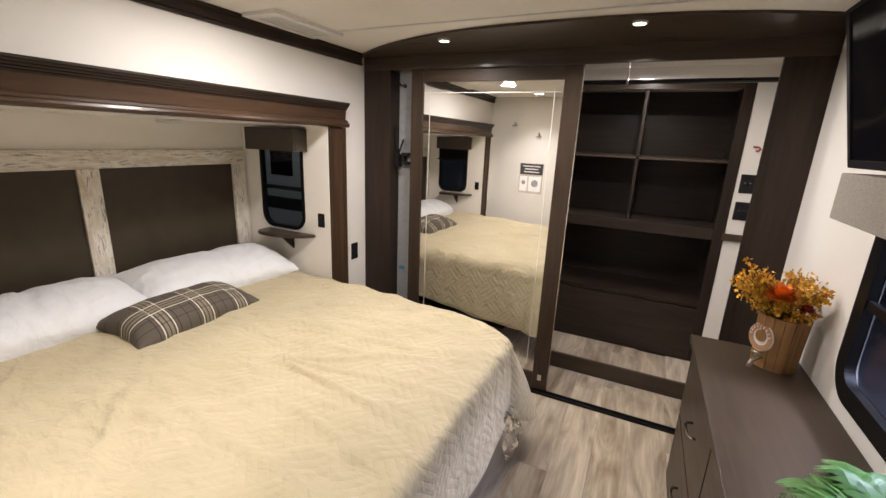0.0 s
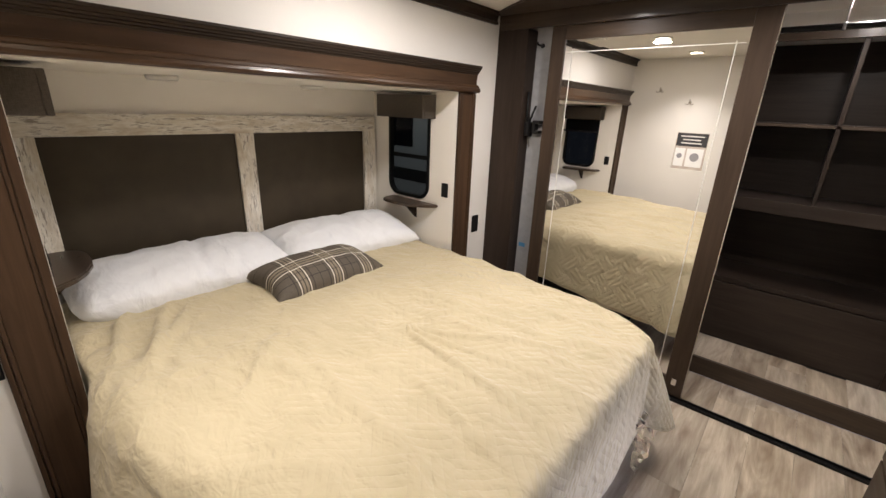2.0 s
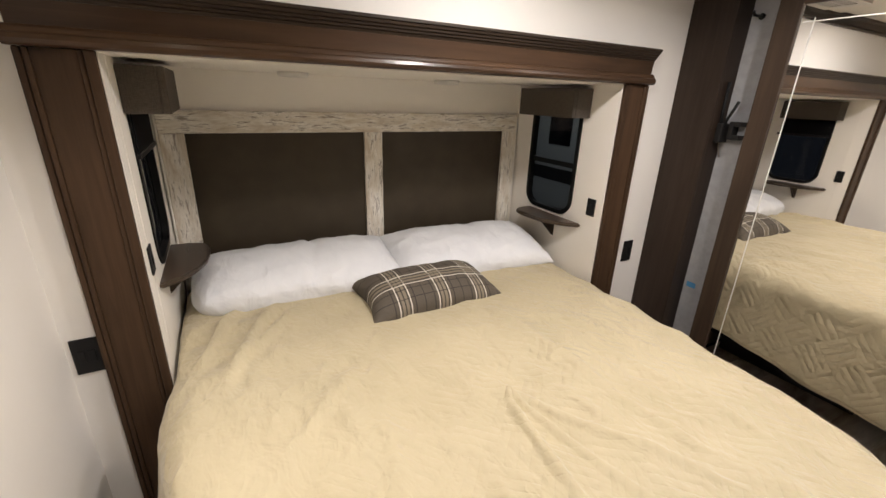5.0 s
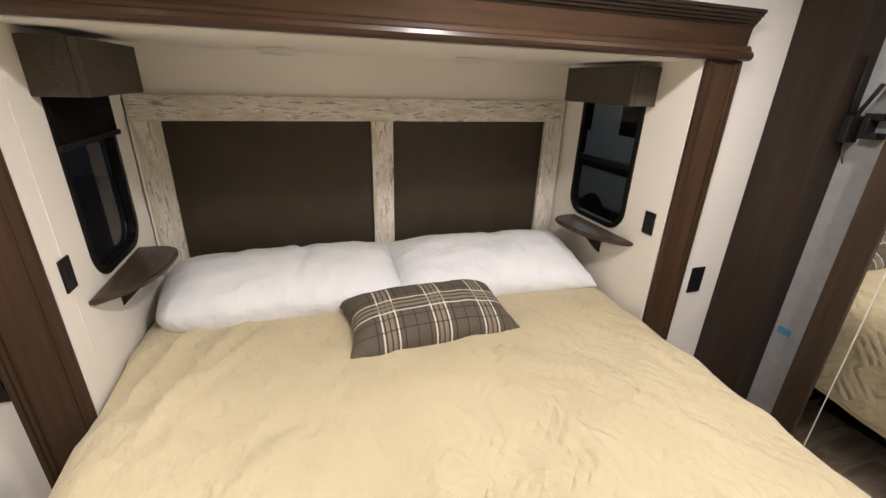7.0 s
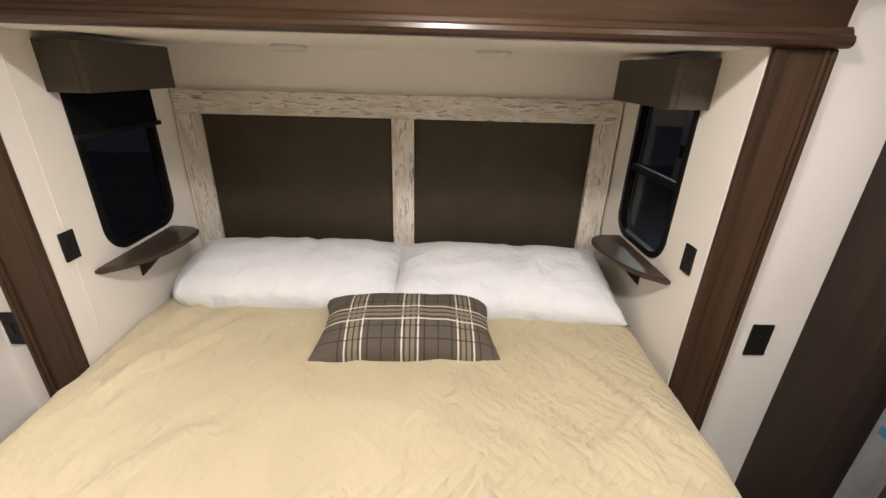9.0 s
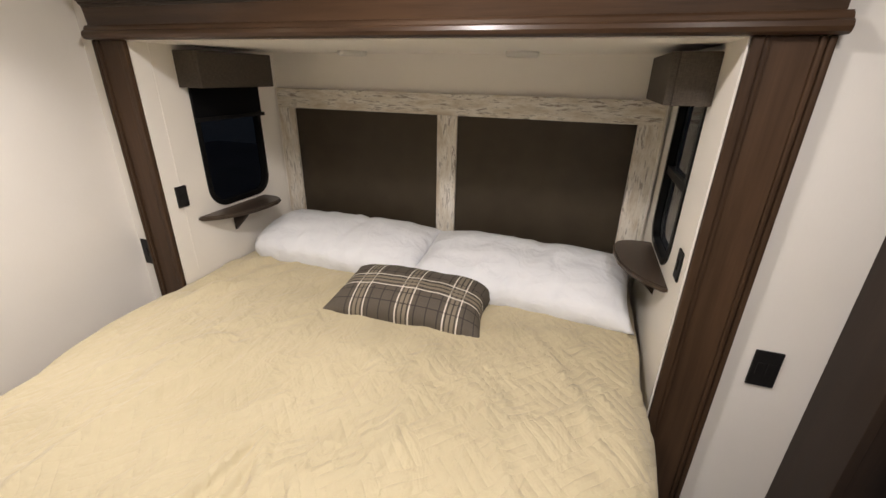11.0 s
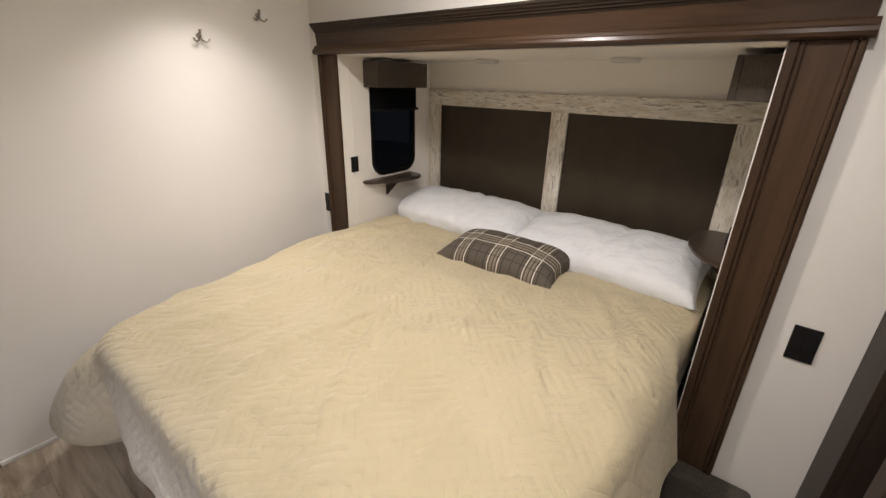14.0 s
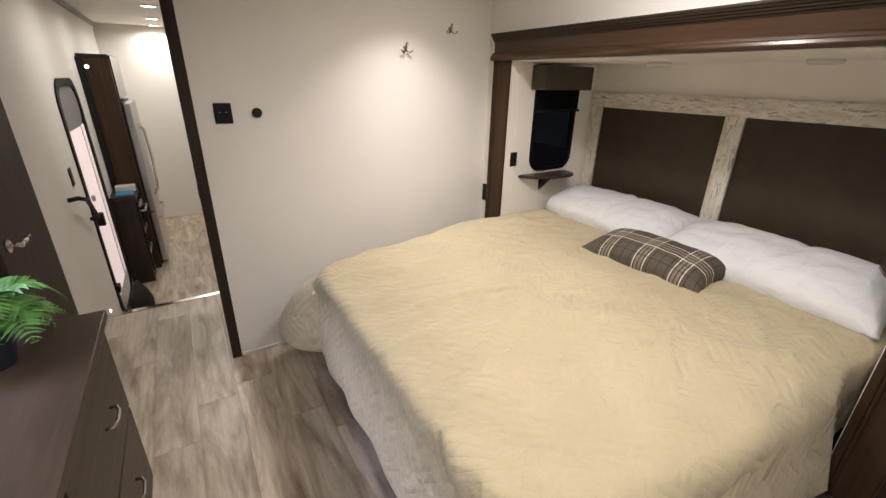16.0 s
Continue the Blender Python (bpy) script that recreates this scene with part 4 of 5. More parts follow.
def bed_cover():
    """Quilt laid over the mattress: one sheet whose rim hangs down the sides and the foot in soft folds."""
    b = bmesh.new()
    uv = b.loops.layers.uv.new("cloth")
    xa, xb, ya, yb, r, fold = 0.05, 1.905, -0.805, 0.868, 0.12, 0.12
    line = []
    side = 70
    for k in range(side):
        line.append((xa + (xb - r - xa) * k / side, ya, 0, -1))
    for k in range(24):
        a = radians(-90 + 90 * k / 24)
        line.append((xb - r + r * math.cos(a), ya + r + r * math.sin(a), math.cos(a), math.sin(a)))
    for k in range(60):
        line.append((xb, ya + r + (yb - ya - 2 * r) * k / 60, 1, 0))
    for k in range(24):
        a = radians(90 * k / 24)
        line.append((xb - r + r * math.cos(a), yb - r + r * math.sin(a), math.cos(a), math.sin(a)))
    for k in range(side + 1):
        line.append((xb - r + (xa - xb + r) * k / side, yb, 0, 1))
    line = [(x, 0.04 + (y - 0.04) * (1 - taper(x, y)), nx, ny) for x, y, nx, ny in line]
    top_rows, drop_rows = 46, 30
    rows = []
    for i, (cx, cy, nx, ny) in enumerate(line):
        sx, sy = min(cx, 1.25), 0.04
        col = []
        fold = 0.040 + 0.065 * abs(ny)
        cx += (0.12 - fold) * nx * 0.9
        free = max(0.0, min(1.0, (cx - 0.745) / 0.13))
        wave = math.sin(i * 0.33 + 1.2 * math.sin(i * 0.11)) * 0.5 + noise.noise((cx * 5, cy * 5, 3.0))
        hem = 0.41 + 0.02 * noise.noise((cx * 2, cy * 2, 7)) + 0.02 * abs(nx * ny) * 2 + 0.13 * max(0.0, ny) * max(0.0, min(1.0, (cx - 0.8) / 0.9))
        wing = max(0.0, -ny) * math.exp(-((cx - 1.80) / 0.15) ** 2)
        hem -= 0.13 * wing
        for k in range(top_rows + 1):
            t = (k / top_rows) ** 0.8
            x, y = sx + (cx - sx) * t, sy + (cy - sy) * t
            col.append((x, y, 0.0, x, y, 0.0))
        for k in range(1, drop_rows + 1):
            d = hem * k / drop_rows
            bend = fold * math.pi / 2
            if d < bend:
                out, down = fold * math.sin(d / fold), fold * (1 - math.cos(d / fold))
            else:
                out, down = fold, fold + (d - bend)
            hang = max(0.0, (d - bend) / hem)
            out = min(out, 0.058 + 0.03 * free) if free < 1 else out
            out += free * hang * (0.03 + 0.065 * abs(ny) + (0.04 - 0.026 * abs(nx)) * wave) + ((0.05 * min(1.0, d / bend) + 0.34 * free * hang ** 0.5) * nx * -ny if ny < 0 else 0.32 * free * hang ** 0.7 * nx * ny)
            out += 0.10 * wing * min(1.0, hang / 0.22)
            col.append((cx + nx * out, cy + ny * out, -down, cx + nx * d, cy + ny * d, hang))
        rows.append(col)
    made = []
    for col in rows:
        vs = []
        for x, y, z, u, v, hang in col:
            lump = 0.008 * noise.noise((x * 2.3, y * 2.3, 1.7)) + 0.006 * noise.noise((x * 6 + y * 3, y * 6 - x * 2, 4.1))
            ridge = 1 - abs(noise.noise((x * 2.2 + y * 1.4, (y - x * 0.55) * 4.6, 9.3))) * 2.2
            lump += 0.013 * max(0.0, ridge - 0.45)
            pleat = 1 - abs(noise.noise((x * 1.1 - y * 0.3, (y + 0.25 * x) * 3.4, 21.0))) * 3.0
            lump += 0.014 * max(0.0, pleat) * min(1.0, max(0.0, (x - 0.6) / 0.4))
            small = 1 - abs(noise.noise((x * 5 - y * 4, x * 4 + y * 7, 31.0))) * 2.4
            lump += 0.006 * max(0.0, small - 0.3)
            for fx0, fy0, fx1, fy1, amp, w in FOLDS:
                dx, dy = fx1 - fx0, fy1 - fy0
                t = ((x - fx0) * dx + (y - fy0) * dy) / (dx * dx + dy * dy)
                if -0.1 < t < 1.1:
                    off = ((x - fx0) * dy - (y - fy0) * dx) / math.hypot(dx, dy) + 0.018 * math.sin(5 * t + fx0 * 9)
                    lump += 1.2 * amp * math.exp(-(off / (0.85 * w)) ** 2) * max(0.0, math.sin(math.pi * (t + 0.1) / 1.2))
            lump -= 0.022 * math.exp(-((x - 0.56) / 0.20) ** 2 - ((y - 0.10) / 0.36) ** 2)
            near_wall = max(0.0, 1 - (y - ya) / 0.22) * max(0.0, 1 - abs(x - 0.45) / 0.5)
            lump += 0.022 * near_wall * (0.5 + 0.5 * noise.noise((x * 9, y * 5, 2.0)))
            droop = -0.05 * max(0.0, (math.hypot((x - 1.0) / 1.0, (y - 0.04) / 0.9) - 0.75))
            vs.append(b.verts.new((x, y, BED_TOP + z + (lump + droop) * (1 - hang) + 0.004 * noise.noise((x * 14, y * 14, z * 14)))))
        made.append(vs)
    for i in range(len(made) - 1):
        for k in range(len(made[0]) - 1):
            quad = (made[i][k], made[i + 1][k], made[i + 1][k + 1], made[i][k + 1])
            f = b.faces.new(quad)
            f.smooth = True
            for loop, (ii, kk) in zip(f.loops, ((i, k), (i + 1, k), (i + 1, k + 1), (i, k + 1))):
                loop[uv].uv = (rows[ii][kk][3], rows[ii][kk][4])
    edge = [v[-1].co.copy() for v in made]
    bmesh.ops.remove_doubles(b, verts=b.verts, dist=0.0004)
    return finish(b, True), edge


cloth, edge = bed_cover()
cover = thing("bed_cover", cloth, QUILT, "cream quilted bed cover with creases, hanging over the foot", "bedspread")
thick = cover.modifiers.new("thickness", "SOLIDIFY")
thick.thickness, thick.offset = 0.006, 1.0
part("hem_binding", tube(edge, 0.007, 8), QUILT, cover, "rolled stitched hem")


def cushion_mesh(length, depth, height, pinch, seed, wrinkle=0.008, flat=0.35, n=44, power=2.8, crease=0.0, rounded=0.0, ends=1.0):
    """A stuffed bag of cloth: two bulged faces that meet in a seam, corners drawn out."""
    b = bmesh.new()
    uv = b.loops.layers.uv.new("cloth")
    sides = []
    for s in (1, -1):
        grid = []
        for i in range(n + 1):
            row = []
            for j in range(n + 1):
                u, v = 2 * i / n - 1, 2 * j / n - 1
                bulge = max(0.0, (1 - abs(u) ** power) * (1 - abs(v) ** 2.2)) ** 0.5
                px = u * length / 2 * (1 - pinch * ends * (1 - v * v) * abs(u) ** 6)
                py = v * depth / 2 * (1 - pinch * 1.3 * (1 - u * u) * abs(v) ** 6)
                pull = 1 - rounded * (abs(u) * abs(v)) ** 3 if u < 0 else 1
                px, py = px * pull, py * pull
                w = wrinkle * noise.noise((px * 7 + seed, py * 7, s * 3.0)) + wrinkle * 0.7 * noise.noise((px * 19, py * 13 + seed, s * 5.0))
                edge = math.exp(-6 * (1 - max(abs(u), abs(v))))
                w += wrinkle * 0.35 * edge * math.sin((u if abs(v) > abs(u) else v) * 21 + seed)
                z = s * height * (bulge * (0.5 if s > 0 else flat)) + w * bulge ** 0.4
                z -= s * crease * math.exp(-((u - 0.12 - 0.05 * math.sin(4 * v)) / 0.035) ** 2) * bulge
                row.append(b.verts.new((px, py, z)))
            grid.append(row)
        sides.append(grid)
        for i in range(n):
            for j in range(n):
                f = b.faces.new((grid[i][j], grid[i + 1][j], grid[i + 1][j + 1], grid[i][j + 1]))
                f.smooth = True
                for loop, (ii, jj) in zip(f.loops, ((i, j), (i + 1, j), (i + 1, j + 1), (i, j + 1))):
                    loop[uv].uv = (ii / n, jj / n)
    bmesh.ops.remove_doubles(b, verts=[v for g in sides for row in g for v in row if abs(v.co.z) < 0.003], dist=0.006)
    return finish(b, True)


def laid(x, y, z, yaw, tilt):
    return Matrix.Translation((x, y, z)) @ Matrix.Rotation(radians(yaw), 4, "Z") @ Matrix.Rotation(radians(tilt), 4, "X")


# local length along y of the room, local depth towards the headboard
thing("pillow", cushion_mesh(0.93, 0.425, 0.222, 0.05, 1.0, 0.010, 0.42, power=4.5, crease=0.016, rounded=0.17), COTTON, "plump white bed pillow leaning on the headboard", "pillow", group="bed pillows", at=laid(0.225, -0.392, 0.728, 90, 12))
thing("pillow", cushion_mesh(0.915, 0.46, 0.225, 0.06, 6.0, 0.012, 0.30, power=4.5, crease=0.014), COTTON, "plump white bed pillow leaning on the headboard", "pillow", group="bed pillows", at=laid(0.255, 0.466, 0.722, 88, 12))
thing("cushion", cushion_mesh(0.645, 0.335, 0.205, 0.06, 3.0, 0.005, ends=2.2), PLAID, "brown plaid cushion with cream lines on the bed", "cushion", at=laid(0.552, 0.100, 0.682, 91, 7))

def corner_shelf(y, out):
    s = empty("corner_shelf", (0.385, y, 0.897), "small dark brown boat-shaped shelf under the window", "shelf", group="bedside shelves")
    outline = [(-0.205, 0.0), (0.205, 0.0), (0.203, 0.014), (0.16, 0.068), (0.10, 0.108), (0.03, 0.134), (-0.05, 0.144), (-0.13, 0.143), (-0.170, 0.130), (-0.192, 0.105), (-0.203, 0.07)]
    top = plate(outline, [], 0.02, lambda a, b, c: (a, out * b, c))
    bmesh.ops.bevel(top, geom=[e for e in top.edges if abs(e.verts[0].co.z - e.verts[1].co.z) < 1e-5 and e.is_manifold and e.calc_face_angle(0) > 1], offset=0.005, segments=2, affect="EDGES")
    part("top", finish(top), DARK_X, s)
    part("bracket", plate([(0, 0), (0.10, 0), (0.0, -0.10)], [], 0.018, lambda a, b, c: (c + 0.0, out * a, b)), DARK_Z, s)
    return s


corner_shelf(SL0, 1)
corner_shelf(SL1, -1)


def valance(name, x0, x1, y, out, z0, z1, depth, mat, label):
    v = empty(name, ((x0 + x1) / 2, y, z0), label, "valance", group="window valances")
    w = (x1 - x0) / 2
    part("front", box((-w, min(out * depth, out * (depth - 0.02)), 0), (w, max(out * depth, out * (depth - 0.02)), z1 - z0), 0.004), mat, v)
    for x in (-w, w - 0.02):
        part("end", box((x, min(0, out * (depth - 0.02)), 0), (x + 0.02, max(0, out * (depth - 0.02)), z1 - z0), 0.004), mat, v)
    part("top", box((-w + 0.02, min(0, out * (depth - 0.02)), z1 - z0 - 0.012), (w - 0.02, max(0, out * (depth - 0.02)), z1 - z0 - 0.002)), BASE_FABRIC, v)
    return v


valance("window_valance", 0.145, 0.55, SL0, 1, 1.438, 1.572, 0.118, VALANCE, "taupe fabric box valance over the slide window")
valance("window_valance", 0.145, 0.55, SL1, -1, 1.438, 1.572, 0.118, VALANCE, "taupe fabric box valance over the slide window")

# black plates on the slide walls and either side of the surround
plate_switch("usb_socket", pose(0.645, SL1, 1.018), 0.052, 0.088, "small black socket plate on the slide wall", 1, "socket")
plate_switch("usb_socket", pose(0.645, SL0, 1.022, 0, 0, 180), 0.052, 0.088, "small black socket plate on the slide wall", 1, "socket")
plate_switch("socket", pose(X0, 1.213, 0.770, 0, 0, 90), 0.068, 0.114, "black wall socket beside the slide surround", 2, "socket")
plate_switch("socket", pose(X0, -1.073, 0.770, 0, 0, 90), 0.068, 0.114, "black wall socket beside the slide surround", 2, "socket")

# ---- wall with the doorway ----
plate_switch("light_switch", pose(2.235, BACK, 1.317, 0, 0, 180), 0.076, 0.092, "black double light switch by the door", 2)
sensor = thing("thermostat", cylinder(0.024, 0.021, 0.014, 28, Matrix.Translation((0, -0.007, 0)) @ pose(0, 0, 0, 90), bevel=0.003), BLACK, "round black wall sensor", "sensor", at=pose(2.087, BACK, 1.317, 0, 0, 180))
part("dial", cylinder(0.011, 0.010, 0.004, 20, Matrix.Translation((0, -0.015, 0)) @ pose(0, 0, 0, 90)), BLACK_METAL, sensor)


def flatter(bm):
    for v in bm.verts:
        v.co = Vector((v.co.x * 0.82, v.co.y * 0.75, v.co.z * 0.62))
    return bm


def double_hook(at):
    h = empty("coat_hook", at, "brushed bronze double coat hook on the wall", "hook", group="coat hooks")
    part("back_plate", flatter(cylinder(0.017, 0.015, 0.006, 20, Matrix.Translation((0, -0.003, 0.008)) @ pose(0, 0, 0, 90), bevel=0.002)), BRONZE, h)
    part("stem", flatter(tube([(0, -0.004, 0.012), (0, -0.02, 0.020), (0, -0.028, 0.040)], 0.0055, 8)), BRONZE, h)
    part("knob", flatter(cylinder(0.009, 0.007, 0.008, 14, Matrix.Translation((0, -0.029, 0.043)))), BRONZE, h)
    for s in (-1, 1):
        part("prong", flatter(tube([(0, -0.004, 0.0), (s * 0.010, -0.016, -0.022), (s * 0.024, -0.026, -0.032), (s * 0.036, -0.030, -0.024), (s * 0.040, -0.031, -0.010)], 0.0055, 8)), BRONZE, h)
    return h


hook_a = double_hook(pose(1.281, BACK, 1.637, 0, 0, 180))
copy_thing(hook_a, pose(0.991, BACK, 1.748, 0, 0, 180))

room_door = empty("bedroom_door", (3.055, -1.40, 0.01), "dark wood door, open against the wall", "door")
part("leaf", box((-0.018, 0, 0), (0.018, 0.60, 1.92), 0.003), DARK_Z, room_door)
lever = part("lever", merge(cylinder(0.025, 0.025, 0.010, 24, Matrix.Translation((-0.023, 0.53, 0.88)) @ pose(0, 0, 0, 0, 90), bevel=0.002),
                            merge(tube([(-0.028, 0.53, 0.88), (-0.062, 0.53, 0.88)], 0.009, 12), tube([(-0.060, 0.535, 0.88), (-0.060, 0.48, 0.88), (-0.058, 0.42, 0.877)], 0.0095, 12))), CHROME, room_door, "chrome lever handle")

# ---- dresser side ----
DX, DY0, DY1, DZ = 2.752, -0.41, 0.935, 0.77
dresser = empty("dresser", (2.93, 0.26, 0.0), "low dark brown laminate dresser with four drawers", "dresser")


def at_dresser(bm):
    bmesh.ops.transform(bm, matrix=Matrix.Translation((-2.93, -0.26, 0)), verts=bm.verts)
    return bm


part("top", at_dresser(box((DX - 0.018, DY0 - 0.012, DZ - 0.028), (X1 - 0.001, DY1 + 0.012, DZ), 0.004)), DRESSER, dresser)
part("body", at_dresser(box((DX + 0.02, DY0, 0.02), (X1 - 0.001, DY1, DZ - 0.029), 0.002)), DARK_Y, dresser)
mid_y = (DY0 + DY1) / 2
for y0, y1 in ((DY0 + 0.004, mid_y - 0.006), (mid_y + 0.006, DY1 - 0.004)):
    for z0, z1 in ((0.05, 0.385), (0.397, 0.725)):
        d = part("drawer_front", at_dresser(box((DX, y0, z0), (DX + 0.019, y1, z1), 0.002)), DRESSER, dresser)
        yc, zc = (y0 + y1) / 2 - 0.06, z1 - (0.165 if z0 > 0.3 else 0.125)
        part("drawer_pull", at_dresser(tube([(DX, yc - 0.05, zc), (DX - 0.018, yc - 0.047, zc), (DX - 0.026, yc - 0.025, zc), (DX - 0.027, yc + 0.025, zc), (DX - 0.018, yc + 0.047, zc), (DX, yc + 0.05, zc)], 0.005, 10)), CHROME, d, "arched chrome pull")

box_valance = empty("box_valance", (X1, 0.04, 1.37), "grey fabric box valance over the large window", "valance")
part("front", box((-0.13, -0.52, 0), (-0.11, 0.545, 0.135), 0.004), VALANCE_GREY, box_valance)
for y in (-0.52, 0.525):
    part("end", box((-0.11, y, 0), (-0.001, y + 0.02, 0.135), 0.004), VALANCE_GREY, box_valance)
part("top", box((-0.11, -0.50, 0.121), (-0.001, 0.525, 0.133)), VALANCE_GREY, box_valance)

tv = empty("television", pose(2.955, 0.245, 1.74, 0, -13, 0), "black flat television tilted down from the wall", "television")
part("screen", box((-0.014, -0.345, -0.20), (-0.010, 0.345, 0.205)), SCREEN, tv, "dark glossy screen")
part("bezel", plate(rounded(-0.365, -0.222, 0.365, 0.215, 0.006, 3), [rect(-0.345, -0.20, 0.345, 0.205)], 0.03, lambda a, b, c: (-0.018 + c, a, b)), BLACK, tv)
part("back_shell", box((-0.0095, -0.35, -0.205), (0.035, 0.35, 0.20), 0.012), BLACK, tv)
part("wall_mount", box((0.036, -0.08, -0.06), (0.145, 0.08, 0.06), 0.004), BLACK_METAL, tv)

bucket = empty("flower_bucket", (2.995, 0.80, DZ), "brown wooden bucket of dried autumn flowers", "planter")
for k in range(16):
    a = 2 * math.pi * k / 16
    st = box((-0.0146, -0.005, 0.0), (0.0146, 0.005, 0.205), 0.0006, segments=1)
    for v in st.verts:
        v.co.x *= 0.88 + 0.12 * v.co.z / 0.205
        v.co.y -= 0.064 + 0.010 * v.co.z / 0.205
    bmesh.ops.transform(st, matrix=Matrix.Rotation(a, 4, "Z"), verts=st.verts)
    part("stave", st, BUCKET, bucket)
part("filling", cylinder(0.064, 0.068, 0.01, 20, Matrix.Translation((0, 0, 0.18))), STEM, bucket)
facing = Matrix.Rotation(radians(-58), 4, "Z") @ Matrix.Translation((0, -0.0765, 0.118))
label_plate = part("label_disc", cylinder(0.052, 0.052, 0.003, 32, facing @ pose(0, 0, 0, 86)), PAPER, bucket, "round cream paper label")
part("label_ring", plate([(0.049 * math.cos(t), 0.049 * math.sin(t)) for t in [2 * math.pi * k / 32 for k in range(32)]], [[(0.031 * math.cos(t), 0.031 * math.sin(t)) for t in [2 * math.pi * k / 32 for k in range(32)]]], 0.001,
                         lambda a, b, c: facing @ Vector((a, -0.003 - c + 0.07 * b, b))), TAN_INK, label_plate, "brown ring of print")
for k in range(9):
    t = radians(20 + k * 20)
    letter = box((-0.0022, -0.0005, -0.005), (0.0022, 0.0005, 0.005))
    bmesh.ops.transform(letter, matrix=facing @ Matrix.Translation((0.040 * math.cos(t), -0.0052, 0.040 * math.sin(t))) @ Matrix.Rotation(math.pi / 2 - t, 4, "Y"), verts=letter.verts)
    part("letter_bar", letter, PAPER, label_plate, "cream bar of print")
part("label_centre", cylinder(0.022, 0.022, 0.002, 24, facing @ Matrix.Translation((0, -0.003, 0.006)) @ pose(0, 0, 0, 86)), BUCKET, label_plate)
spigot = tube([(-0.03, -0.075, 0.045), (-0.045, -0.115, 0.043), (-0.05, -0.13, 0.034), (-0.051, -0.134, 0.018)], 0.007, 10)
tube([(-0.044, -0.108, 0.046), (-0.044, -0.108, 0.068)], 0.004, 8, spigot)
tube([(-0.058, -0.104, 0.07), (-0.030, -0.112, 0.07)], 0.0055, 8, spigot)
bmesh.ops.transform(spigot, matrix=Matrix.Rotation(radians(-22), 4, "Z"), verts=spigot.verts)
part("spigot", spigot, BRONZE, bucket, "small bronze tap")


def sprays():
    """Loose sprays of tiny blossoms: a tall one on either side, a low mound between."""
    rng = random.Random(4)
    stems, heads = bmesh.new(), bmesh.new()
    clusters = ((Vector((-0.115, -0.05, 0.345)), 9, 0.026), (Vector((-0.135, -0.02, 0.285)), 8, 0.022), (Vector((0.055, -0.075, 0.325)), 9, 0.026), (Vector((0.02, 0.10, 0.315)), 8, 0.026),
                (Vector((-0.03, -0.02, 0.265)), 10, 0.030), (Vector((-0.075, 0.06, 0.25)), 8, 0.028), (Vector((0.03, -0.03, 0.245)), 8, 0.026))
    for goal, count, wide in clusters:
        for k in range(count):
            tip = goal + Vector((rng.gauss(0, wide), rng.gauss(0, wide), rng.gauss(0, wide * 0.8)))
            tip.x = min(tip.x, 0.075)
            root = Vector((rng.uniform(-0.03, 0.03), rng.uniform(-0.03, 0.03), 0.18))
            middle = (root + tip) / 2 + Vector((0, 0, 0.018))
            tube([root, middle, tip], 0.0015, 5, stems)
            for q in range(48):
                t = rng.uniform(0.5, 1.08)
                c = middle.lerp(tip, 2 * t - 1) + Vector((rng.gauss(0, 0.010), rng.gauss(0, 0.010), rng.gauss(0.004, 0.010)))
                c.x = min(c.x, 0.095)
                size = rng.uniform(0.005, 0.0105)
                m = Matrix.Translation(c) @ Euler((rng.uniform(0, 6), rng.uniform(0, 6), rng.uniform(0, 6))).to_matrix().to_4x4()
                heads.faces.new([heads.verts.new(m @ Vector(p)) for p in ((-size, 0, 0), (0, -size * 0.7, size * 0.35), (size, 0, 0), (0, size * 0.7, size * 0.35))])
    return stems, heads


stems, heads = sprays()
part("stems", stems, STEM, bucket, "thin dry stems")
part("blossoms", heads, BLOSSOM, bucket, "sprays of tiny mustard yellow blossoms")


def bloom(centre, r, count, seed):
    rng = random.Random(seed)
    b = bmesh.new()
    for k in range(count):
        a, lift = rng.uniform(0, 2 * math.pi), rng.uniform(0.05, 1.3)
        d = Vector((math.cos(a) * math.cos(lift), math.sin(a) * math.cos(lift), math.sin(lift)))
        side = d.cross(Vector((0, 0, 1))).normalized() * r * 0.22
        c = Vector(centre)
        q = c + d * r * rng.uniform(0.75, 1.05)
        vs = [b.verts.new(p) for p in (c + d * r * 0.15, c + d * r * 0.6 - side, q, c + d * r * 0.6 + side + Vector((0, 0, r * 0.08)))]
        b.faces.new(vs)
    return b


part("orange_bloom", bloom((-0.050, -0.085, 0.288), 0.060, 150, 2), ORANGE, bucket, "ruffled orange flower head")
part("red_bloom", bloom((0.03, -0.085, 0.252), 0.032, 60, 5), RED, bucket, "dark red flower head")

fern = empty("potted_fern", (2.948, -0.215, DZ), "leafy green artificial fern in a dark pot", "plant")
part("pot", cylinder(0.05, 0.062, 0.10, 28, Matrix.Translation((0, 0, 0.05)), bevel=0.005), POT, fern, "dark glazed pot")


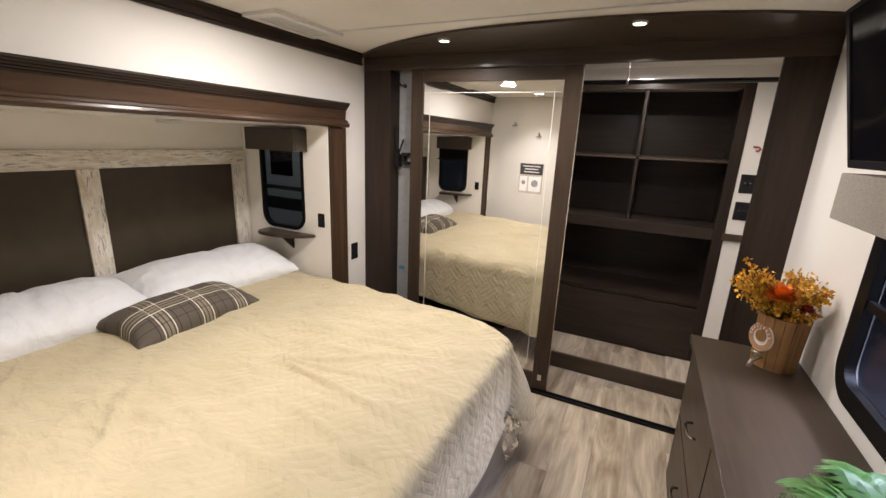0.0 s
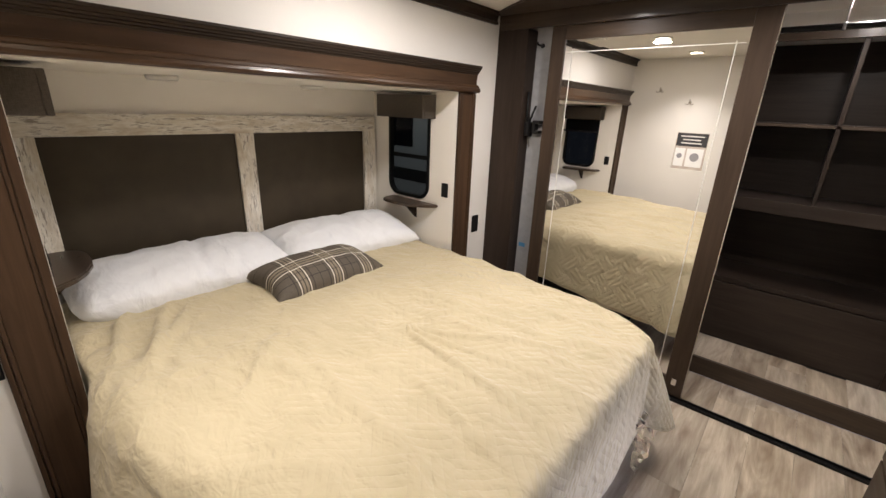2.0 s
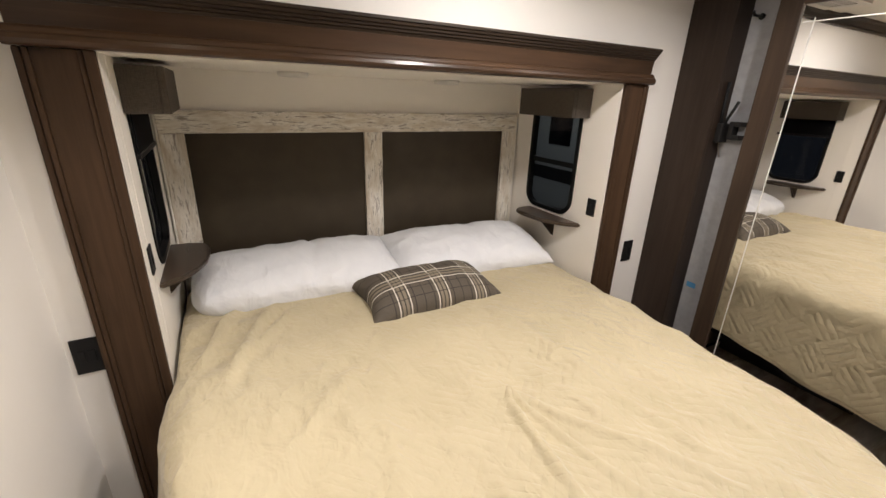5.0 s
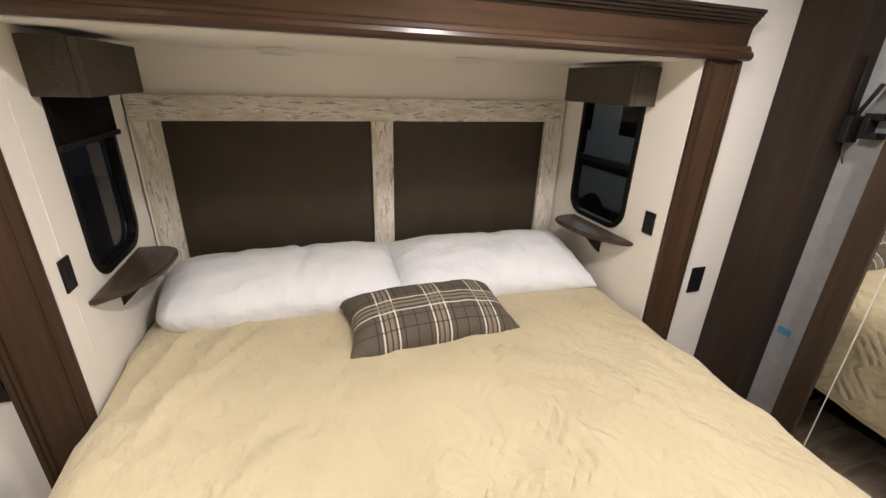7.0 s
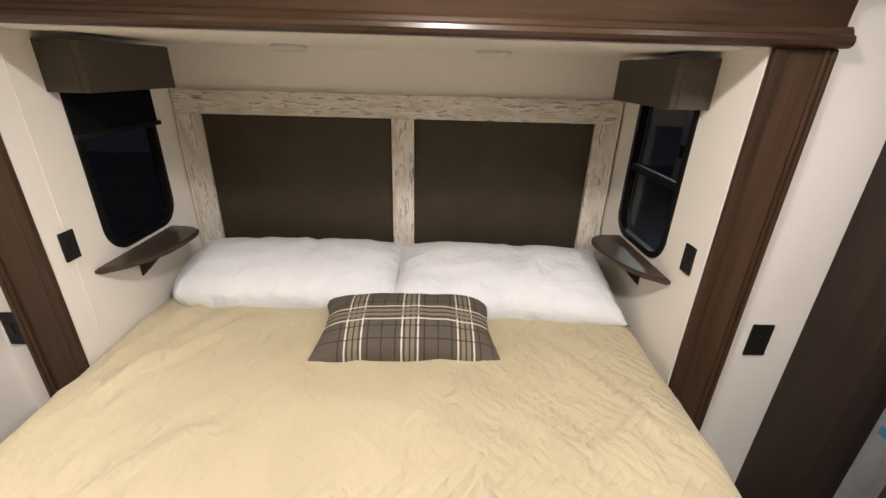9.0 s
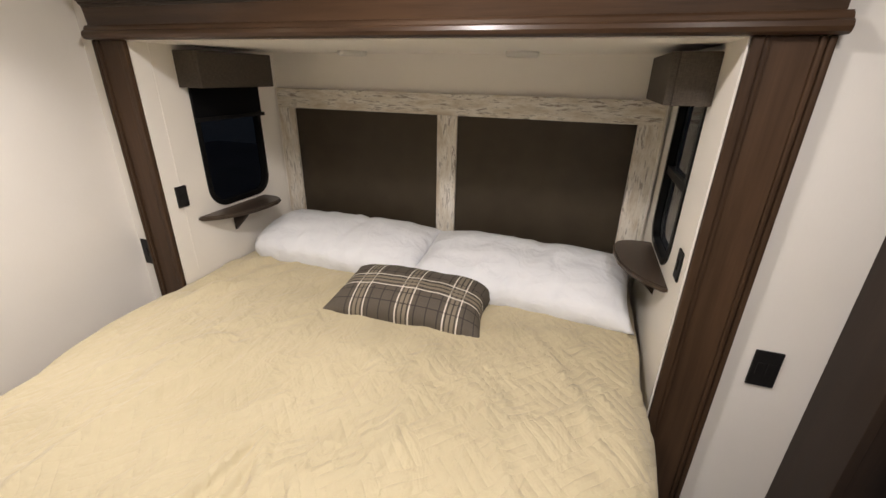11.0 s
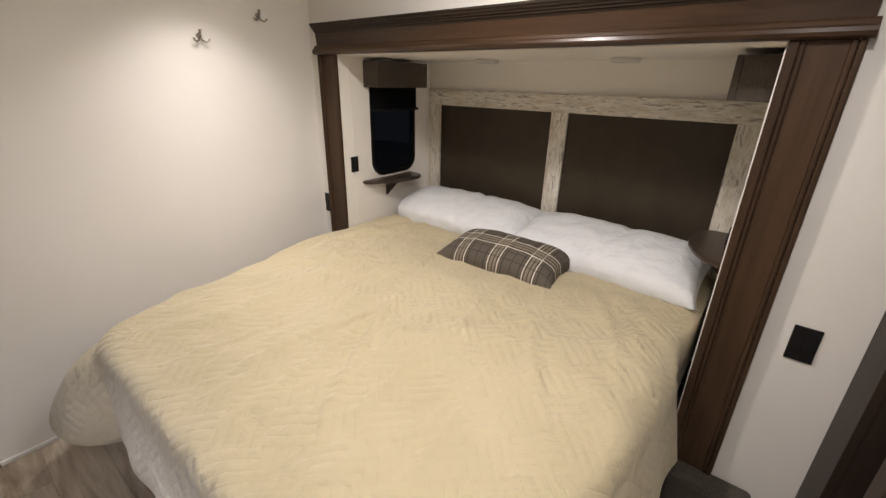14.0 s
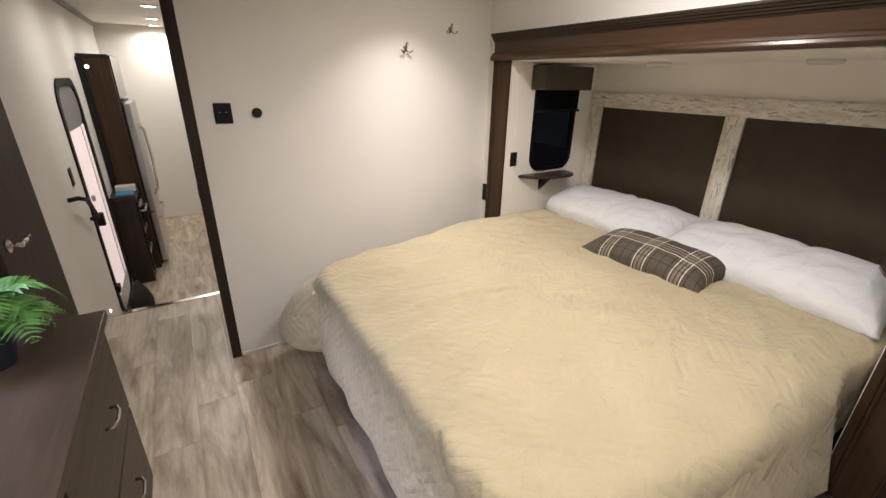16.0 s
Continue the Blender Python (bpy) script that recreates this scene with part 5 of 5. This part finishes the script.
def frond(seed, yaw, length, rise):
    rng = random.Random(seed)
    b = bmesh.new()
    n = 22
    spine = []
    for k in range(n + 1):
        t = k / n
        spine.append(Vector((length * t * (1 - 0.12 * t), 0.02 * math.sin(3 * t + seed), 0.09 + rise * (1.9 * t - 1.75 * t * t))))
    tube(spine, 0.0016, 5, b, 0.4)
    for k in range(2, n + 1):
        t = k / n
        d = (spine[k] - spine[k - 1]).normalized()
        size = length * 0.30 * math.sin(math.pi * (0.16 + 0.82 * t)) + 0.006
        for s in (-1, 1):
            side = Vector((-d.y, d.x, 0)).normalized() * s
            root = spine[k]
            tip = root + side * size + d * size * 0.45 + Vector((0, 0, -0.20 * size + rng.uniform(-0.006, 0.006)))
            w = d * size * 0.19
            notch = 5
            pts_a, pts_b = [], []
            for q in range(notch):
                u = q / (notch - 1)
                wide = (1 - u) ** 0.6 * (1.0 if q % 2 == 0 else 0.72) * (0.35 + 0.65 * min(1, u * 5))
                c = root.lerp(tip, u) + Vector((0, 0, 0.12 * size * math.sin(math.pi * u)))
                pts_a.append(b.verts.new(c + w * wide))
                pts_b.append(b.verts.new(c - w * wide))
            for q in range(notch - 1):
                b.faces.new((pts_a[q], pts_a[q + 1], pts_b[q + 1], pts_b[q]))
    bmesh.ops.transform(b, matrix=Matrix.Rotation(radians(yaw), 4, "Z"), verts=b.verts)
    for v in b.verts:
        v.co.x = min(v.co.x, 0.155)
    return b


rng = random.Random(11)
for k in range(22):
    part("frond", frond(k, k * 137.5, rng.uniform(0.15, 0.235), rng.uniform(0.06, 0.28)), FERN, fern)

# ---- through the doorway ----
entry = empty("entry_door", (X1, -3.18, LOWER + 0.02), "entry door with a round-topped window", "door", kind="structure")
part("door_frame", plate(rounded(-0.42, -0.01, 0.42, 1.92, 0.21), [rounded(-0.36, 0.05, 0.36, 1.86, 0.16)], 0.04, lambda a, b, c: (-0.012 + c, a, b)), BLACK, entry, "black rounded frame")
part("shade_panel", plate(rounded(-0.36, 1.56, 0.36, 1.86, 0.14), [], 0.02, lambda a, b, c: (0.0 + c, a, b)), PRINT_GREY, entry, "grey pleated shade")
part("pane", plate(rect(-0.36, 0.22, 0.36, 1.56), [], 0.01, lambda a, b, c: (0.004 + c, a, b)), GLOW_PANE, entry, "pale pinkish daylit pane")
part("kick_panel", plate(rect(-0.36, 0.05, 0.36, 0.22), [], 0.02, lambda a, b, c: (0.0 + c, a, b)), WHITE, entry)
part("latch", box((-0.05, 0.27, 0.85), (0.0, 0.33, 0.95), 0.006), BLACK, entry)
part("hinge", box((-0.03, 0.33, 0.30), (0.0, 0.41, 0.36), 0.004), BLACK, entry)
part("lock", cylinder(0.025, 0.022, 0.02, 20, Matrix.Translation((-0.008, 0.22, 1.05)) @ pose(0, 0, 0, 0, 90), bevel=0.003), PRINT_GREY, entry, "round grey lock")
part("mullion", box((-0.006, -0.20, 0.22), (0.002, -0.175, 1.56), 0.002), WHITE, entry, "pale upright bar in the pane")
grab = thing("grab_handle", tube([(X1, -2.22, 0.735), (X1 - 0.05, -2.24, 0.74), (X1 - 0.055, -2.45, 0.68), (X1 - 0.05, -2.66, 0.50), (X1, -2.68, 0.48)], 0.014, 12), BLACK, "black grab handle beside the entry steps", "handle")
plate_switch("light_switch", pose(X1, -2.50, 0.83, 0, 0, 90) @ pose(0, 0, 0, 0, 0, 180), 0.075, 0.115, "black light switch by the entry", 2)

counter = empty("kitchen_counter", (3.0, -3.84, LOWER), "narrow dark kitchen counter with a black oven", "counter")
part("cabinet_body", box((-0.09, -0.16, 0), (0.099, 0.18, 0.86), 0.003), DARK_Z, counter)
part("countertop", box((-0.11, -0.165, 0.86), (0.099, 0.19, 0.90), 0.006), DARK_Y, counter)
part("oven_front", box((-0.105, -0.14, 0.12), (-0.091, 0.16, 0.82), 0.006), SCREEN, counter, "black glass oven front")
part("oven_rail", tube([(-0.105, -0.12, 0.74), (-0.15, -0.12, 0.74), (-0.15, 0.14, 0.74), (-0.105, 0.14, 0.74)], 0.01, 8), STEEL, counter, "steel towel rail")
for z in (0.30, 0.52):
    part("oven_bar", box((-0.112, -0.14, z), (-0.1055, 0.16, z + 0.025), 0.002), STEEL, counter, "steel trim strip")
for k in range(4):
    part("knob", cylinder(0.016, 0.014, 0.022, 16, Matrix.Translation((-0.116, -0.10 + 0.075 * k, 0.79)) @ pose(0, 0, 0, 0, 90), bevel=0.002), STEEL, counter, "steel burner knob")
thing("paper_stack", box((2.90, -3.98, LOWER + 0.901), (3.06, -3.87, LOWER + 0.955), 0.003), PAPER, "stack of white papers on the kitchen counter", "papers")
# Unidentified black object by the steps, given the form of a bag.
bag = bmesh.new()
bmesh.ops.create_icosphere(bag, subdivisions=3, radius=1.0)
for v in bag.verts:
    pinch = 1 - 0.45 * max(0.0, v.co.z)
    bump_out = 1 + 0.10 * noise.noise(v.co * 2.1)
    v.co = Vector((v.co.x * 0.09 * pinch * bump_out, v.co.y * 0.13 * pinch * bump_out, max(v.co.z, -0.72) * 0.19 * bump_out + 0.137))
thing("bag", finish(bag, True), BASE_FABRIC, "slumped black object on the hall floor", "bag", at=pose(2.975, -2.95, LOWER))
leaflet = thing("booklet", box((2.91, -3.86, LOWER + 0.901), (3.05, -3.70, LOWER + 0.915), 0.002), TAPE, "blue booklet on the kitchen counter", "booklet")
tall = thing("tall_panel", box((2.86, -4.07, LOWER), (X1 - 0.001, -4.02, 1.60), 0.002), TRIM_Z, "brown tall end panel beside the refrigerator", "cabinet")
part("stile", box((3.045, -4.0195, LOWER), (X1 - 0.001, -3.995, 1.61), 0.003), BLACK, tall, "black edge stile")
# Bright spot on the panel face, built as a glowing disc with a rim.
puck = empty("panel_light", (3.03, -4.019, 1.53), "small glowing round disc on the brown panel", "light")
part("rim", cylinder(0.020, 0.018, 0.012, 20, Matrix.Translation((0, 0.006, 0)) @ pose(0, 0, 0, -90), bevel=0.002), WHITE, puck)
part("lens", cylinder(0.014, 0.014, 0.003, 20, Matrix.Translation((0, 0.0135, 0)) @ pose(0, 0, 0, 90)), LENS, puck, "glowing lens")
step_lamp = empty("step_light", (X1, -2.36, -0.13), "tiny lit step light low on the wall", "light")
part("rim", cylinder(0.016, 0.015, 0.006, 20, Matrix.Translation((-0.003, 0, 0)) @ pose(0, 0, 0, 0, 90)), WHITE, step_lamp)
part("lens", cylinder(0.011, 0.011, 0.003, 16, Matrix.Translation((-0.0075, 0, 0)) @ pose(0, 0, 0, 0, 90)), LENS, step_lamp, "glowing lens")
structure("hall_cove_trim", box((X1 - 0.03, END, CEIL - 0.045), (X1 - 0.0005, -1.20, CEIL - 0.0005), 0.006), GREY_PANEL, "grey moulding under the living area ceiling", "trim")
wallcab = empty("wall_cabinet", (2.97, -4.50, 1.22), "dark glazed wall cabinet above the refrigerator", "cabinet")
part("body", box((-0.10, -0.42, 0.02), (0.129, 0.42, 0.42), 0.003), DARK_Z, wallcab)
part("door", box((-0.118, -0.41, 0.03), (-0.101, 0.41, 0.41), 0.003), SCREEN, wallcab, "dark glazed door")
fridge = empty("refrigerator", (2.95, -4.52, LOWER), "stainless steel refrigerator with curved handles", "refrigerator")
part("cabinet", box((-0.10, -0.44, 0.03), (0.149, 0.44, 1.72), 0.006), BLACK, fridge)
for y0, y1, z0, z1 in ((-0.44, -0.003, 0.62, 1.71), (0.003, 0.44, 0.62, 1.71), (-0.44, 0.44, 0.05, 0.61)):
    d = part("door", box((-0.16, y0, z0), (-0.101, y1, z1), 0.012), STEEL, fridge)
    if z0 > 0.3:
        yh = y1 - 0.05 if y0 < -0.1 else y0 + 0.05
        part("door_handle", tube([(-0.16, yh, 0.72), (-0.20, yh, 0.78), (-0.215, yh, 1.1), (-0.20, yh, 1.42), (-0.16, yh, 1.48)], 0.011, 10), CHROME, d, "curved steel handle")
    else:
        part("door_handle", tube([(-0.16, -0.34, 0.52), (-0.20, -0.30, 0.53), (-0.205, 0.0, 0.535), (-0.20, 0.30, 0.53), (-0.16, 0.34, 0.52)], 0.011, 10), CHROME, d, "curved steel handle")

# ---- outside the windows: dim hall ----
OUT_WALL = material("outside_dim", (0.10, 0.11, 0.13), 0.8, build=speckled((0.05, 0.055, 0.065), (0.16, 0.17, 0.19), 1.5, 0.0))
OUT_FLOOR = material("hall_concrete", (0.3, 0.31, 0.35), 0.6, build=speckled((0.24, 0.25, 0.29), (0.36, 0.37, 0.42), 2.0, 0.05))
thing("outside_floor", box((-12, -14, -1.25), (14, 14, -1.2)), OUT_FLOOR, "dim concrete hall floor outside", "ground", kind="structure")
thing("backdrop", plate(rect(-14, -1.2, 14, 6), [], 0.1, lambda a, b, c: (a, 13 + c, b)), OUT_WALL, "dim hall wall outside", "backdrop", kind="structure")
crate = thing("crate", box((4.3, 0.9, -1.2), (5.3, 2.4, 0.55), 0.03), BLUE_CRATE, "blue metal crate in the hall outside", "crate")
film = bmesh.new()
grid = [[film.verts.new((2.035 + 0.05 * noise.noise((i * 0.35, j * 0.4, 2.0)) + 0.004 * j, 0.52 + 0.022 * i + 0.02 * noise.noise((i * 0.5, j * 0.5, 8.0)), 0.36 - 0.024 * j + 0.02 * noise.noise((i * 0.6, j * 0.3, 5.0)))) for j in range(11)] for i in range(13)]
for i in range(12):
    for j in range(10):
        film.faces.new((grid[i][j], grid[i + 1][j], grid[i + 1][j + 1], grid[i][j + 1]))
thing("plastic_wrap", film, CLEAR, "crumpled clear plastic hanging below the bed cover", "wrapping")
trailer = empty("parked_trailer", (-4.3, 5.2, -1.2), "white trailer parked in the dim hall outside", "trailer")
part("body", box((-2.6, 0, 0.5), (2.4, 2.2, 3.2), 0.08), WHITE, trailer)
part("stripe", box((-2.5, -0.006, 1.2), (2.3, -0.001, 1.45)), PRINT_DARK, trailer, "dark side stripe")
for x in (-1.6, -0.2, 1.2):
    part("window", box((x, -0.012, 1.9), (x + 0.6, -0.002, 2.6), 0.004), SCREEN, trailer, "dark window")
for x in (-0.6, 0.5):
    part("wheel", cylinder(0.36, 0.36, 0.22, 28, Matrix.Translation((x, 0.08, 0.36)) @ pose(0, 0, 0, 90), bevel=0.03), RUBBER, trailer)

# ---- floor planks ----


def planks(parent, x0, x1, y0, y1, top, seed, width=0.178, length=1.22, thick=0.0045):
    """Vinyl planks running along y, each a piece of its own with a fine joint round it."""
    rng = random.Random(seed)
    cache = {}
    x = x0
    while x < x1 - 0.01:
        w = min(width, x1 - x)
        y = y0 - rng.uniform(0, length)
        while y < y1 - 0.01:
            a, e = max(y, y0), min(y + length, y1)
            y += length
            if e - a < 0.02:
                continue
            key = (round(w, 3), round(e - a, 3))
            if key not in cache:
                bm = bmesh.new()
                hw, hl, c = w / 2 - 0.0004, (e - a) / 2 - 0.0004, 0.0010
                low = [bm.verts.new((sx * hw, sy * hl, -thick)) for sx, sy in ((-1, -1), (1, -1), (1, 1), (-1, 1))]
                mid = [bm.verts.new((sx * hw, sy * hl, -c)) for sx, sy in ((-1, -1), (1, -1), (1, 1), (-1, 1))]
                up = [bm.verts.new((sx * (hw - c), sy * (hl - c), 0)) for sx, sy in ((-1, -1), (1, -1), (1, 1), (-1, 1))]
                bm.faces.new(up)
                for k in range(4):
                    n = (k + 1) % 4
                    bm.faces.new((low[k], low[n], mid[n], mid[k]))
                    bm.faces.new((mid[k], mid[n], up[n], up[k]))
                cache[key] = mesh_from("plank", finish(bm), PLANK)
            ob = new("plank", cache[key])
            ob.parent = parent
            ob.matrix_basis = Matrix.Translation((x + w / 2, (a + e) / 2, top))
        x += width


planks(floor, 0.81, X1, -1.975, 1.738, 0.0, 1)
planks(raised_floor, 1.70, X1, 1.764, 2.10, 0.111, 2)
planks(hall_floor, 0.7, X1, END, -2.5, LOWER, 3)
